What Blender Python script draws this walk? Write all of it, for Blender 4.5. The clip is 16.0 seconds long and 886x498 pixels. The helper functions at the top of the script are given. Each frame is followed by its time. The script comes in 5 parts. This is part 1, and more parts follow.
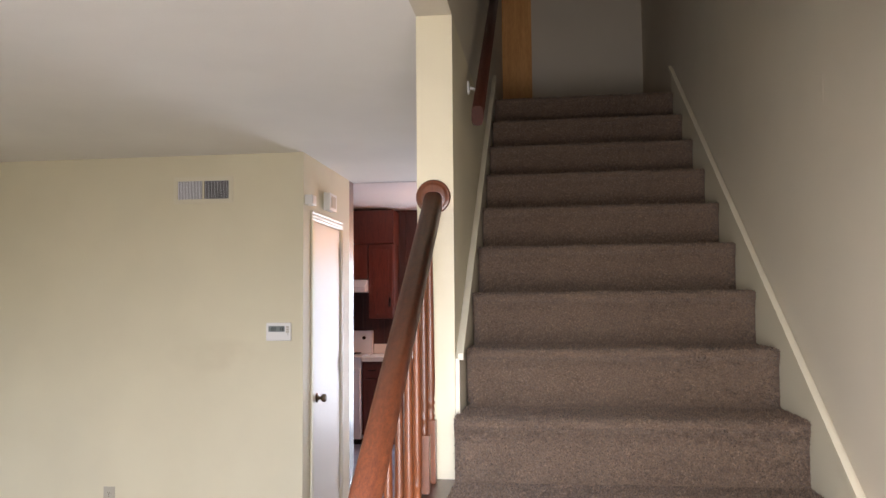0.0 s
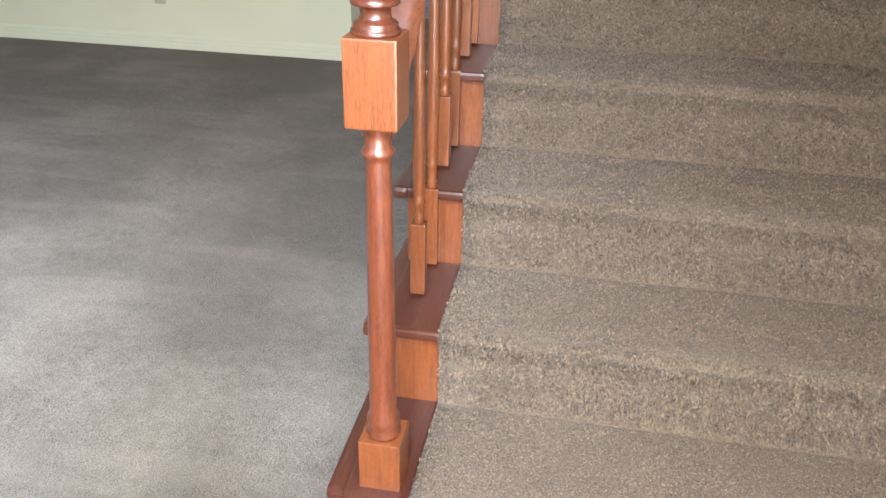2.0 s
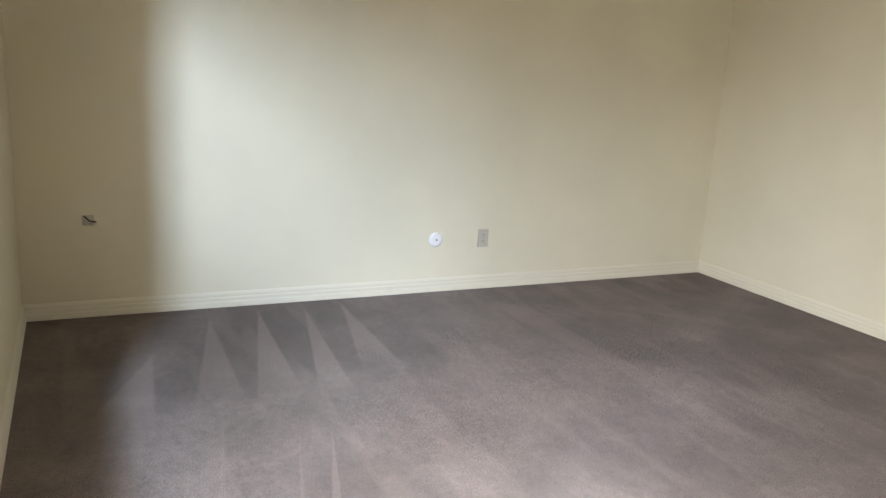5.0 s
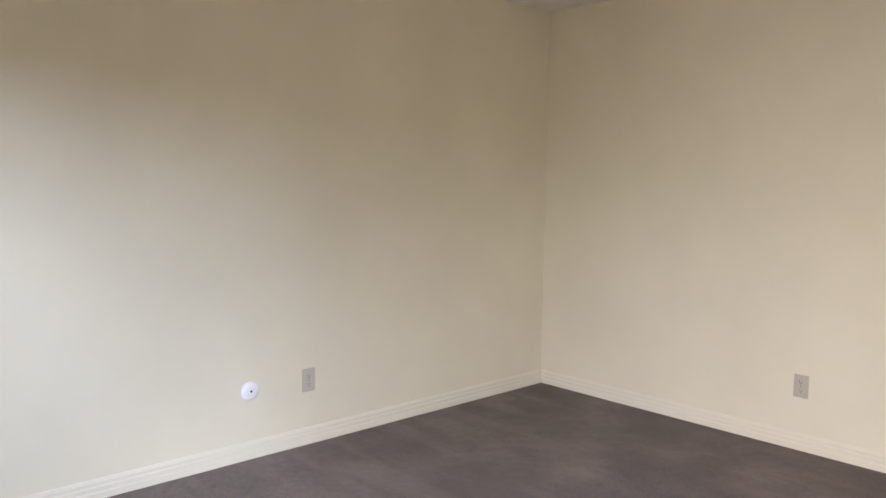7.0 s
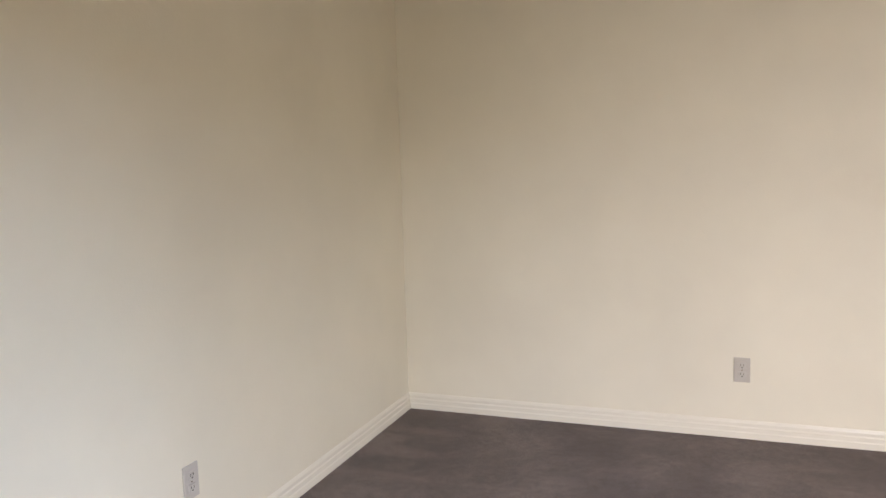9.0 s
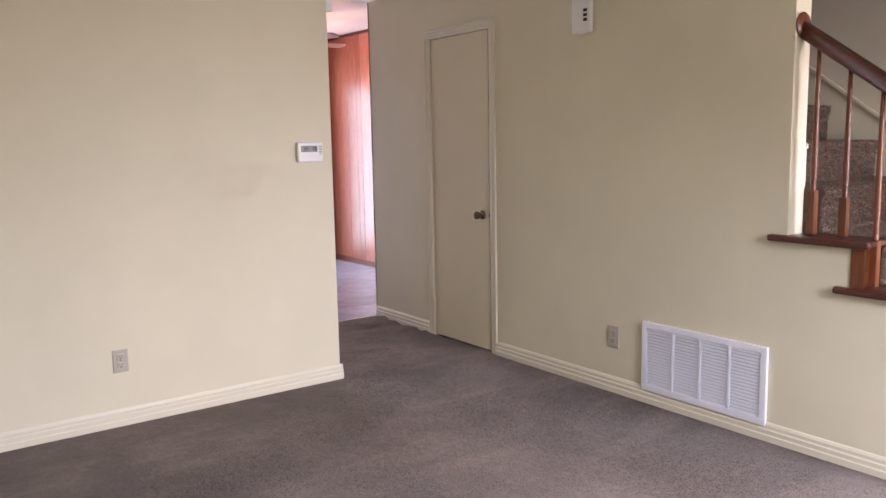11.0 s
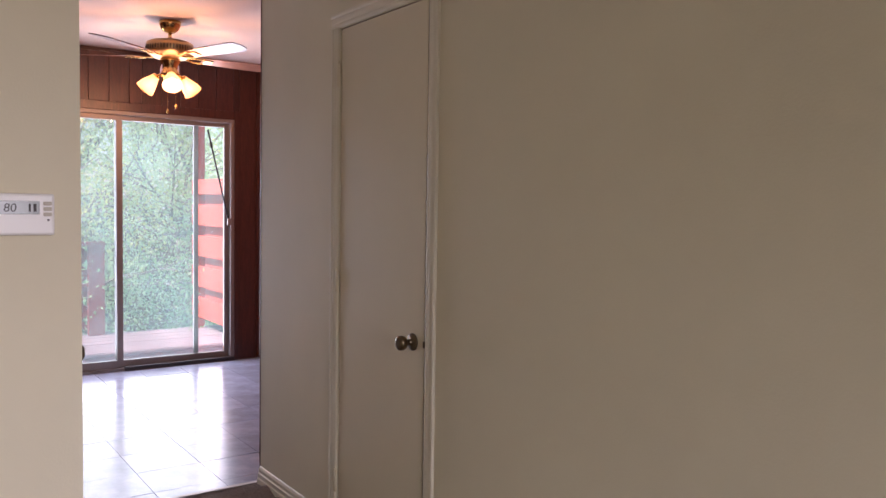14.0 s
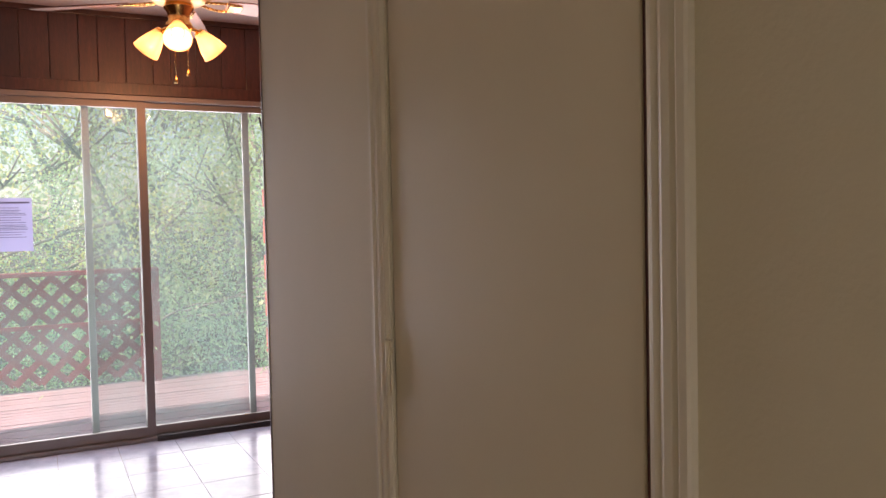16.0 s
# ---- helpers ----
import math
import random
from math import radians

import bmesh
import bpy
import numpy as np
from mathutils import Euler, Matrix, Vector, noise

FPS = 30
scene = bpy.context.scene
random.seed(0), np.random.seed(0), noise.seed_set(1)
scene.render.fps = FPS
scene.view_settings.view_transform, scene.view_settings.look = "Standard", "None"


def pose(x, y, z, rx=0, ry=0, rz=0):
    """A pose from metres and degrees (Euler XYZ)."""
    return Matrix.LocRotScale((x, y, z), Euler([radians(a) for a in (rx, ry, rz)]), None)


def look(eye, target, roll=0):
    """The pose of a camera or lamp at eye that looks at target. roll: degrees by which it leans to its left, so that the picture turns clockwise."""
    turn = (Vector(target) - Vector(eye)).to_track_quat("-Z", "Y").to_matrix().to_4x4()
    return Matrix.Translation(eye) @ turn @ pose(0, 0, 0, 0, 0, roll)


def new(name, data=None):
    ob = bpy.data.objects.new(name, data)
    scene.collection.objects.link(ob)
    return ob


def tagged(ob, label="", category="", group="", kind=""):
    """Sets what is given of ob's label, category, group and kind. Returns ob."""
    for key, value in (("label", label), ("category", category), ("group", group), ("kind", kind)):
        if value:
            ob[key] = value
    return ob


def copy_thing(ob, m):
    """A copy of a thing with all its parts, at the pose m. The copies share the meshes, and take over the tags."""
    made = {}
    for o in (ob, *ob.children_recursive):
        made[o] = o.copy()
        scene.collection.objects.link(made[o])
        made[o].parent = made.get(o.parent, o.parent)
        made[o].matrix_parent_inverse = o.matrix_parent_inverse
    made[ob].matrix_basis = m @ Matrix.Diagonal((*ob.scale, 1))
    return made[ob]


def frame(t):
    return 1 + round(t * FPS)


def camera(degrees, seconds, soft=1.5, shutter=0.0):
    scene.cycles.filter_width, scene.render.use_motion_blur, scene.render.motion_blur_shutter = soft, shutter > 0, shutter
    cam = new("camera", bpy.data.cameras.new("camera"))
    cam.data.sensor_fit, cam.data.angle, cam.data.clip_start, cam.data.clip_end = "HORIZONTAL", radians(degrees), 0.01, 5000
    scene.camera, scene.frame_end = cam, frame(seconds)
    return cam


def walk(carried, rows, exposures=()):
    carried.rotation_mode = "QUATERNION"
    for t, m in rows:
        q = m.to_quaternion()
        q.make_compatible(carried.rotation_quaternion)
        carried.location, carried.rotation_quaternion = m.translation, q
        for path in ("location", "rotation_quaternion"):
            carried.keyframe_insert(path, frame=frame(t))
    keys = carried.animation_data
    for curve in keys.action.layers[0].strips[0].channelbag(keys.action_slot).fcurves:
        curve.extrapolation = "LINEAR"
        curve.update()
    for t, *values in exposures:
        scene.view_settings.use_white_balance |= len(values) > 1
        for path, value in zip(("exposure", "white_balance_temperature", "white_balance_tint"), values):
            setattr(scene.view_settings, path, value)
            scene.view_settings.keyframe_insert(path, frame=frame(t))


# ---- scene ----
cam = camera(58.6, 16.0)
PATH = [
    (0, (0.389, -4.561, 1.467), (0.139, -2.581, 1.605), -0.5),
    (0.5, (0.377, -4.55, 1.4), (0.094, -2.574, 1.269), -0.5),
    (1, (0.368, -4.552, 1.355), (0.076, -2.616, 0.949), -0.3),
    (1.5, (0.357, -4.549, 1.288), (0.069, -2.716, 0.54), 0.7),
    (2, (0.352, -4.535, 1.247), (0.044, -2.798, 0.305), 1.3),
    (2.5, (0.376, -4.476, 1.257), (-0.12, -2.803, 0.28), 1.7),
    (3, (0.416, -4.274, 1.272), (-0.609, -2.856, 0.303), 2.0),
    (3.5, (0.442, -4.216, 1.311), (-0.961, -3.148, 0.367), 2.1),
    (4, (0.45, -4.221, 1.311), (-1.17, -3.366, 0.508), 0.8),
    (4.2, (0.483, -4.203, 1.351), (-1.221, -3.408, 0.668), 0.6),
    (6.3, (-0.148, -4.038, 1.378), (-1.851, -3.007, 1.181), 1.4),
    (6.5, (-0.259, -4.035, 1.37), (-1.89, -2.893, 1.184), 1.0),
    (7, (-0.622, -3.952, 1.369), (-2.08, -2.597, 1.175), 0.7),
    (7.5, (-0.976, -3.911, 1.372), (-2.255, -2.394, 1.119), -1.0),
    (8, (-1.42, -3.821, 1.358), (-2.587, -2.223, 1.067), -1.2),
    (8.2, (-1.58, -3.807, 1.352), (-2.72, -2.186, 1.076), -1.1),
    (10.3, (-3.124, -3.864, 1.369), (-2.438, -2.006, 1.091), -2.3),
    (10.5, (-3.169, -3.893, 1.37), (-2.305, -2.11, 1.097), -2.0),
    (11, (-3.144, -3.957, 1.357), (-1.981, -2.354, 1.085), -1.1),
    (11.5, (-3.039, -3.943, 1.337), (-1.737, -2.451, 1.057), -1.1),
    (12, (-2.766, -3.764, 1.333), (-1.449, -2.278, 1.093), -0.4),
    (12.5, (-2.452, -3.466, 1.32), (-1.167, -1.945, 1.133), 0.4),
    (13, (-2.118, -3.074, 1.338), (-0.842, -1.542, 1.181), -0.0),
    (13.5, (-1.753, -2.703, 1.347), (-0.531, -1.126, 1.21), 0.5),
    (14, (-1.458, -2.288, 1.344), (-0.304, -0.658, 1.238), 0.9),
    (14.5, (-1.199, -1.906, 1.351), (-0.183, -0.186, 1.257), -0.1),
    (15, (-0.984, -1.474, 1.345), (-0.096, 0.316, 1.25), -0.3),
    (15.5, (-0.753, -1.058, 1.348), (0.103, 0.746, 1.253), -1.0),
    (16, (-0.515, -0.711, 1.293), (0.398, 1.067, 1.217), -1.2),
]
walk(cam, [(t, look(eye, target, roll)) for t, eye, target, roll in PATH],
     [(0, 1.14, 6650, 22), (1, 1.10, 6320, 15), (2, 1.18, 6150, 6), (3, 1.26, 6550, 8), (4, 1.28, 6550, 11), (6.3, 1.18, 6550, 27), (8.2, 1.26, 6500, 28), (10.3, 1.32, 6500, 31), (11.5, 1.18, 6500, 32),
      (12.5, 1.08, 6600, 34), (13.5, 0.80, 6800, 36), (14, 0.66, 6700, 36), (15, 0.38, 6250, 32), (15.5, 0.36, 6980, 34), (16, 0.34, 7800, 34)])

# daylight from the sky
WORLD_STRENGTH = 0.15
world = bpy.data.worlds.new("World")
scene.world = world
world.use_nodes = True
wt = world.node_tree
for n in list(wt.nodes):
    wt.nodes.remove(n)
sky = wt.nodes.new("ShaderNodeTexSky")
sky.sky_type = "NISHITA"
sky.sun_disc = False
sky.sun_elevation = radians(42)
sky.sun_rotation = radians(-98)
bg = wt.nodes.new("ShaderNodeBackground")
bg.inputs["Strength"].default_value = WORLD_STRENGTH
wo = wt.nodes.new("ShaderNodeOutputWorld")
wt.links.new(sky.outputs[0], bg.inputs[0])
wt.links.new(bg.outputs[0], wo.inputs[0])


def lamp(name, kind, energy, colour, m):
    data = bpy.data.lights.new(name, kind)
    data.energy, data.color = energy, colour
    ob = new(name, data)
    ob.matrix_world = m
    return ob


sun = lamp("sun", "SUN", 5.0, (1.0, 0.94, 0.85), look((-8, -1.1, 7.2), (0, 0, 0)))
sun.data.angle = radians(0.5)


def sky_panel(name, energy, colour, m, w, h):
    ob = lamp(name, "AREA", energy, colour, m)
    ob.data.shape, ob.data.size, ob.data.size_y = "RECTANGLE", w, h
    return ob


# daylight standing in each real opening, save one lamp added out by the porch
sky_panel("window_daylight", 23, (0.86, 0.93, 1.0), look((-0.89, -4.46, 1.42), (-1.2, -2.95, 0.12)), 0.55, 1.15).data.spread = radians(96)
# added lamp outside the window, throws the pale patch on the long wall
sky_panel("porch_fill_lamp", 54, (0.56, 0.75, 1.0), look((0.155, -5.08, 2.24), (-3.9, -1.7, 0.35)), 0.26, 0.40).data.spread = radians(120)
sky_panel("doorway_daylight", 32, (0.98, 0.98, 0.97), look((0.48, -4.62, 1.10), (0.18, -3.45, 0.2)), 0.8, 1.5).data.spread = radians(154)
sky_panel("window_ground_light", 2.5, (1.0, 0.96, 0.88), look((-0.9, -4.45, 1.35), (-1.5, -1.6, 2.4)), 0.6, 1.0).data.spread = radians(130)
sky_panel("slider_daylight", 62, (0.76, 0.88, 1.0), look((0.055, 4.42, 1.06), (0.055, 0, 1.06)), 1.75, 1.9)




# ---------------- materials ----------------
def mat(name, colour, rough=0.6, metal=0.0, spec=0.5):
    m = bpy.data.materials.new(name)
    m.use_nodes = True
    b = m.node_tree.nodes["Principled BSDF"]
    b.inputs["Base Color"].default_value = (*colour, 1)
    b.inputs["Roughness"].default_value = rough
    b.inputs["Metallic"].default_value = metal
    b.inputs["Specular IOR Level"].default_value = spec
    return m


def nodes_of(m):
    return m.node_tree.nodes, m.node_tree.links, m.node_tree.nodes["Principled BSDF"]


def coords(m, scale=(1, 1, 1)):
    n, l, b = nodes_of(m)
    tc = n.new("ShaderNodeTexCoord")
    mp = n.new("ShaderNodeMapping")
    mp.inputs["Scale"].default_value = scale
    l.new(tc.outputs["Object"], mp.inputs[0])
    return mp.outputs[0]


def noise_tex(m, vec, scale, detail=4, rough=0.55):
    n, l, b = nodes_of(m)
    t = n.new("ShaderNodeTexNoise")
    t.inputs["Scale"].default_value = scale
    t.inputs["Detail"].default_value = detail
    t.inputs["Roughness"].default_value = rough
    l.new(vec, t.inputs["Vector"])
    return t.outputs[0]


def ramp(m, fac, stops):
    n, l, b = nodes_of(m)
    r = n.new("ShaderNodeValToRGB")
    els = r.color_ramp.elements
    while len(els) < len(stops):
        els.new(0.5)
    for e, (p, c) in zip(els, stops):
        e.position, e.color = p, (*c, 1)
    l.new(fac, r.inputs[0])
    return r.outputs[0]


def mixc(m, fac, a, c, mode="MIX"):
    n, l, b = nodes_of(m)
    x = n.new("ShaderNodeMix")
    x.data_type, x.blend_type = "RGBA", mode
    if isinstance(fac, float):
        x.inputs[0].default_value = fac
    else:
        l.new(fac, x.inputs[0])
    for s, v in ((6, a), (7, c)):
        if isinstance(v, tuple):
            x.inputs[s].default_value = (*v, 1)
        else:
            l.new(v, x.inputs[s])
    return x.outputs[2]


def bump(m, height, strength, distance=0.005):
    n, l, b = nodes_of(m)
    k = n.new("ShaderNodeBump")
    k.inputs["Strength"].default_value = strength
    k.inputs["Distance"].default_value = distance
    l.new(height, k.inputs["Height"])
    l.new(k.outputs[0], b.inputs["Normal"])


def paint(name, colour, rough=0.55, peel=0.15, mottle=0.06, spec=0.35):
    m = mat(name, colour, rough, spec=spec)
    n, l, b = nodes_of(m)
    v = coords(m)
    big = noise_tex(m, v, 1.3, 5)
    dark = tuple(c * (1 - mottle) for c in colour)
    lite = tuple(min(1, c * (1 + mottle * 0.6)) for c in colour)
    l.new(ramp(m, big, [(0.3, dark), (0.7, lite)]), b.inputs["Base Color"])
    bump(m, noise_tex(m, v, 140, 3), peel, 0.002)
    return m


def wood(name, dark, light, rough=0.35, grain=(14, 14, 1.4), coat=0.2, scale=6.0):
    m = mat(name, light, rough)
    n, l, b = nodes_of(m)
    v = coords(m, grain)
    oi = n.new("ShaderNodeObjectInfo")
    va = n.new("ShaderNodeVectorMath")
    va.operation = "MULTIPLY_ADD"
    va.inputs[1].default_value = (1, 1, 1)
    l.new(v, va.inputs[0])
    sc = n.new("ShaderNodeVectorMath")
    sc.operation = "SCALE"
    sc.inputs[0].default_value = (37, 19, 53)
    l.new(oi.outputs["Random"], sc.inputs[3])
    l.new(sc.outputs[0], va.inputs[2])
    g = noise_tex(m, va.outputs[0], scale, 6, 0.65)
    fine = noise_tex(m, va.outputs[0], scale * 7, 3)
    base = ramp(m, g, [(0.30, dark), (0.52, tuple((a + c) / 2 for a, c in zip(dark, light))), (0.72, light)])
    base = mixc(m, 0.35, base, ramp(m, fine, [(0.4, dark), (0.6, light)]))
    hsv = n.new("ShaderNodeHueSaturation")
    mr = n.new("ShaderNodeMapRange")
    mr.inputs[3].default_value, mr.inputs[4].default_value = 0.75, 1.2
    l.new(oi.outputs["Random"], mr.inputs[0])
    l.new(mr.outputs[0], hsv.inputs["Value"])
    l.new(base, hsv.inputs["Color"])
    l.new(hsv.outputs[0], b.inputs["Base Color"])
    b.inputs["Coat Weight"].default_value = coat
    b.inputs["Coat Roughness"].default_value = 0.25
    bump(m, fine, 0.12, 0.002)
    return m


# strokes left by the vacuum cleaner: start, turn in degrees, length, half width
VACUUM = [(-3.80, -3.50, -6, 1.2, 0.11, 0.7), (-3.86, -3.23, -7, 1.3, 0.11, 0.8), (-3.86, -2.97, -8, 1.4, 0.09, 0.8), (-3.88, -2.75, -6, 1.1, 0.11, 0.7), (-3.3, -3.82, -14, 0.8, 0.14, 0.6),
          (-2.4, -3.24, -15, 1.3, 0.035, 0.45), (-2.45, -3.36, -13, 1.5, 0.02, 0.3), (-2.6, -3.62, -10, 1.2, 0.025, 0.3)]


def carpet_mat(name, dark, light, marks=False, fleck=0.45):
    m = mat(name, light, 0.95, spec=0.1)
    n, l, b = nodes_of(m)
    v = coords(m)
    big = noise_tex(m, v, 2.6, 8, 0.72)
    tuft = noise_tex(m, v, 210, 2, 0.7)
    mid = noise_tex(m, v, 26, 5, 0.65)
    c = ramp(m, big, [(0.38, dark), (0.62, light)])
    c = mixc(m, 0.35, c, ramp(m, mid, [(0.38, tuple(x * 0.8 for x in dark)), (0.62, tuple(min(1, x * 1.15) for x in light))]))
    c = mixc(m, 0.35 if marks else 0.6, c, ramp(m, tuft, [(0.40, tuple(x * 0.45 for x in dark)), (0.60, tuple(min(1, x * 1.5) for x in light))]))
    gi = n.new("ShaderNodeNewGeometry")
    c = mixc(m, fleck, c, ramp(m, gi.outputs["Random Per Island"], [(0.0, tuple(x * 0.35 for x in dark)), (0.5, light), (1.0, tuple(min(1, x * 2.0) for x in light))]))
    if marks:
        patch = noise_tex(m, v, 1.1, 4, 0.6)
        c = mixc(m, ramp(m, patch, [(0.42, (0.5, 0.5, 0.5)), (0.56, (0, 0, 0))]), c, tuple(x * 0.85 for x in dark))
        # brushed pile left by a vacuum cleaner: paler strokes away from the long wall
        tc = n.new("ShaderNodeTexCoord")
        mp = n.new("ShaderNodeMapping")
        mp.inputs["Rotation"].default_value = (0, 0, radians(7))
        mp.inputs["Scale"].default_value = (0.55, 3.6, 1)
        l.new(tc.outputs["Object"], mp.inputs[0])
        st = noise_tex(m, mp.outputs[0], 1.3, 2, 0.4)
        pale = mixc(m, 0.5, c, tuple(min(1, x * 1.45) for x in light))
        c = mixc(m, ramp(m, st, [(0.54, (0, 0, 0)), (0.60, (0.3, 0.3, 0.3))]), c, pale)
        for ax, ay, turn, ln, wd, pw in VACUUM:
            mp = n.new("ShaderNodeMapping")
            mp.vector_type = "TEXTURE"
            mp.inputs["Location"].default_value = (ax, ay, 0)
            mp.inputs["Rotation"].default_value = (0, 0, radians(turn))
            mp.inputs["Scale"].default_value = (ln, wd, 1)
            l.new(tc.outputs["Object"], mp.inputs[0])
            sp = n.new("ShaderNodeSeparateXYZ")
            l.new(mp.outputs[0], sp.inputs[0])
            side = n.new("ShaderNodeMath")
            side.operation = "ABSOLUTE"
            l.new(sp.outputs[1], side.inputs[0])
            inner = n.new("ShaderNodeMath")
            inner.operation = "SUBTRACT"
            l.new(sp.outputs[0], inner.inputs[0])
            l.new(side.outputs[0], inner.inputs[1])
            cut = n.new("ShaderNodeMath")
            cut.operation = "MULTIPLY"
            l.new(ramp(m, inner.outputs[0], [(0.0, (0, 0, 0)), (0.12, (1, 1, 1))]), cut.inputs[0])
            l.new(ramp(m, sp.outputs[0], [(0.70, (pw, pw, pw)), (1.0, (0, 0, 0))]), cut.inputs[1])
            c = mixc(m, cut.outputs[0], c, pale)
    l.new(c, b.inputs["Base Color"])
    b.inputs["Sheen Weight"].default_value = 0.17
    b.inputs["Sheen Roughness"].default_value = 0.5
    add = n.new("ShaderNodeMath")
    l.new(tuft, add.inputs[0])
    l.new(mid, add.inputs[1])
    bump(m, add.outputs[0], 1.0, 0.010)
    return m


def emit(name, colour, strength):
    m = mat(name, colour, 0.5)
    b = nodes_of(m)[2]
    b.inputs["Emission Color"].default_value = (*colour, 1)
    b.inputs["Emission Strength"].default_value = strength
    return m


def glass_mat(name, tint, clear):
    """A thin pane: mostly straight through, with a Fresnel gloss and a film of dust that also paints in the haze."""
    m = bpy.data.materials.new(name)
    m.use_nodes = True
    n, l = m.node_tree.nodes, m.node_tree.links
    n.clear()
    t = n.new("ShaderNodeBsdfTransparent")
    t.inputs[0].default_value = (*tint, 1)
    g = n.new("ShaderNodeBsdfGlossy")
    g.inputs["Roughness"].default_value = 0.02
    f = n.new("ShaderNodeFresnel")
    f.inputs[0].default_value = 1.22
    s = n.new("ShaderNodeMixShader")
    l.new(f.outputs[0], s.inputs[0])
    l.new(t.outputs[0], s.inputs[1])
    l.new(g.outputs[0], s.inputs[2])
    # dust tinted cyan, so that bright outdoor haze sits in its colour
    dust = n.new("ShaderNodeBsdfTranslucent")
    dust.inputs[0].default_value = (0.52, 0.84, 0.80, 1)
    tc = n.new("ShaderNodeTexCoord")
    nt = n.new("ShaderNodeTexNoise")
    nt.inputs["Scale"].default_value = 2.5
    nt.inputs["Detail"].default_value = 6
    l.new(tc.outputs["Object"], nt.inputs["Vector"])
    mr = n.new("ShaderNodeMapRange")
    mr.inputs[3].default_value, mr.inputs[4].default_value = 0.0, clear
    l.new(nt.outputs[0], mr.inputs[0])
    s2 = n.new("ShaderNodeMixShader")
    l.new(mr.outputs[0], s2.inputs[0])
    l.new(s.outputs[0], s2.inputs[1])
    l.new(dust.outputs[0], s2.inputs[2])
    o = n.new("ShaderNodeOutputMaterial")
    l.new(s2.outputs[0], o.inputs[0])
    return m


def mesh_screen(name, colour, cover):
    m = bpy.data.materials.new(name)
    m.use_nodes = True
    n, l = m.node_tree.nodes, m.node_tree.links
    n.clear()
    t = n.new("ShaderNodeBsdfTransparent")
    d = n.new("ShaderNodeBsdfDiffuse")
    d.inputs[0].default_value = (*colour, 1)
    s = n.new("ShaderNodeMixShader")
    s.inputs[0].default_value = cover
    l.new(t.outputs[0], s.inputs[1])
    l.new(d.outputs[0], s.inputs[2])
    o = n.new("ShaderNodeOutputMaterial")
    l.new(s.outputs[0], o.inputs[0])
    return m


def leaf_mat(name, a, c):
    m = mat(name, a, 0.5, spec=0.4)
    n, l, b = nodes_of(m)
    gi = n.new("ShaderNodeNewGeometry")
    leaf = ramp(m, gi.outputs["Random Per Island"], [(0.0, a), (0.75, c), (1.0, tuple(min(1, x * 1.6) for x in c))])
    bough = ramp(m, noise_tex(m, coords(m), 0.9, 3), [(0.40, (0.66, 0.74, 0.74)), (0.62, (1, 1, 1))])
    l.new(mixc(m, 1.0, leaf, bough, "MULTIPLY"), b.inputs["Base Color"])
    t = n.new("ShaderNodeBsdfTranslucent")
    t.inputs[0].default_value = (*tuple(min(1, x * 1.7) for x in c), 1)
    s = n.new("ShaderNodeMixShader")
    s.inputs[0].default_value = 0.5
    out = [x for x in n if x.type == "OUTPUT_MATERIAL"][0]
    l.new(b.outputs[0], s.inputs[1])
    l.new(t.outputs[0], s.inputs[2])
    l.new(s.outputs[0], out.inputs[0])
    return m


def frosted_shade(name, colour):
    """Ribbed frosted glass, part see-through, that glows from the bulb within."""
    m = emit(name, colour, 0.07)
    n, l, b = nodes_of(m)
    b.inputs["Base Color"].default_value = (0.26, 0.20, 0.15, 1)
    t = n.new("ShaderNodeBsdfTransparent")
    t.inputs[0].default_value = (1.0, 0.86, 0.66, 1)
    d = n.new("ShaderNodeBsdfTranslucent")
    d.inputs[0].default_value = (*colour, 1)
    s1, s2 = n.new("ShaderNodeMixShader"), n.new("ShaderNodeMixShader")
    s1.inputs[0].default_value, s2.inputs[0].default_value = 0.06, 0.44
    l.new(b.outputs[0], s1.inputs[1])
    l.new(d.outputs[0], s1.inputs[2])
    l.new(s1.outputs[0], s2.inputs[1])
    l.new(t.outputs[0], s2.inputs[2])
    out = [x for x in n if x.type == "OUTPUT_MATERIAL"][0]
    l.new(s2.outputs[0], out.inputs[0])
    return m


WALL = paint("wall_paint", (0.70, 0.645, 0.472), 0.6, 0.22)
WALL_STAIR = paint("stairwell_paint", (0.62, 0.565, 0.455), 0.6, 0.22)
WALL_MARKED = paint("marked_wall_paint", (0.70, 0.645, 0.472), 0.6, 0.22)


def smudge(m, centre, size, tone):
    """A rubbed, greyish patch of its own shape on a painted wall."""
    n, l, b = nodes_of(m)
    tc = n.new("ShaderNodeTexCoord")
    mp = n.new("ShaderNodeMapping")
    mp.vector_type = "TEXTURE"
    mp.inputs["Location"].default_value = centre
    mp.inputs["Scale"].default_value = size
    l.new(tc.outputs["Object"], mp.inputs[0])
    g = n.new("ShaderNodeTexGradient")
    g.gradient_type = "SPHERICAL"
    l.new(mp.outputs[0], g.inputs[0])
    mul = n.new("ShaderNodeMath")
    mul.operation = "MULTIPLY"
    l.new(ramp(m, g.outputs[1], [(0.0, (0, 0, 0)), (0.4, (0.24, 0.24, 0.24))]), mul.inputs[0])
    l.new(ramp(m, noise_tex(m, tc.outputs["Object"], 5, 5), [(0.34, (0, 0, 0)), (0.6, (1, 1, 1))]), mul.inputs[1])
    old = b.inputs["Base Color"].links[0].from_socket
    l.new(mixc(m, mul.outputs[0], old, tone), b.inputs["Base Color"])


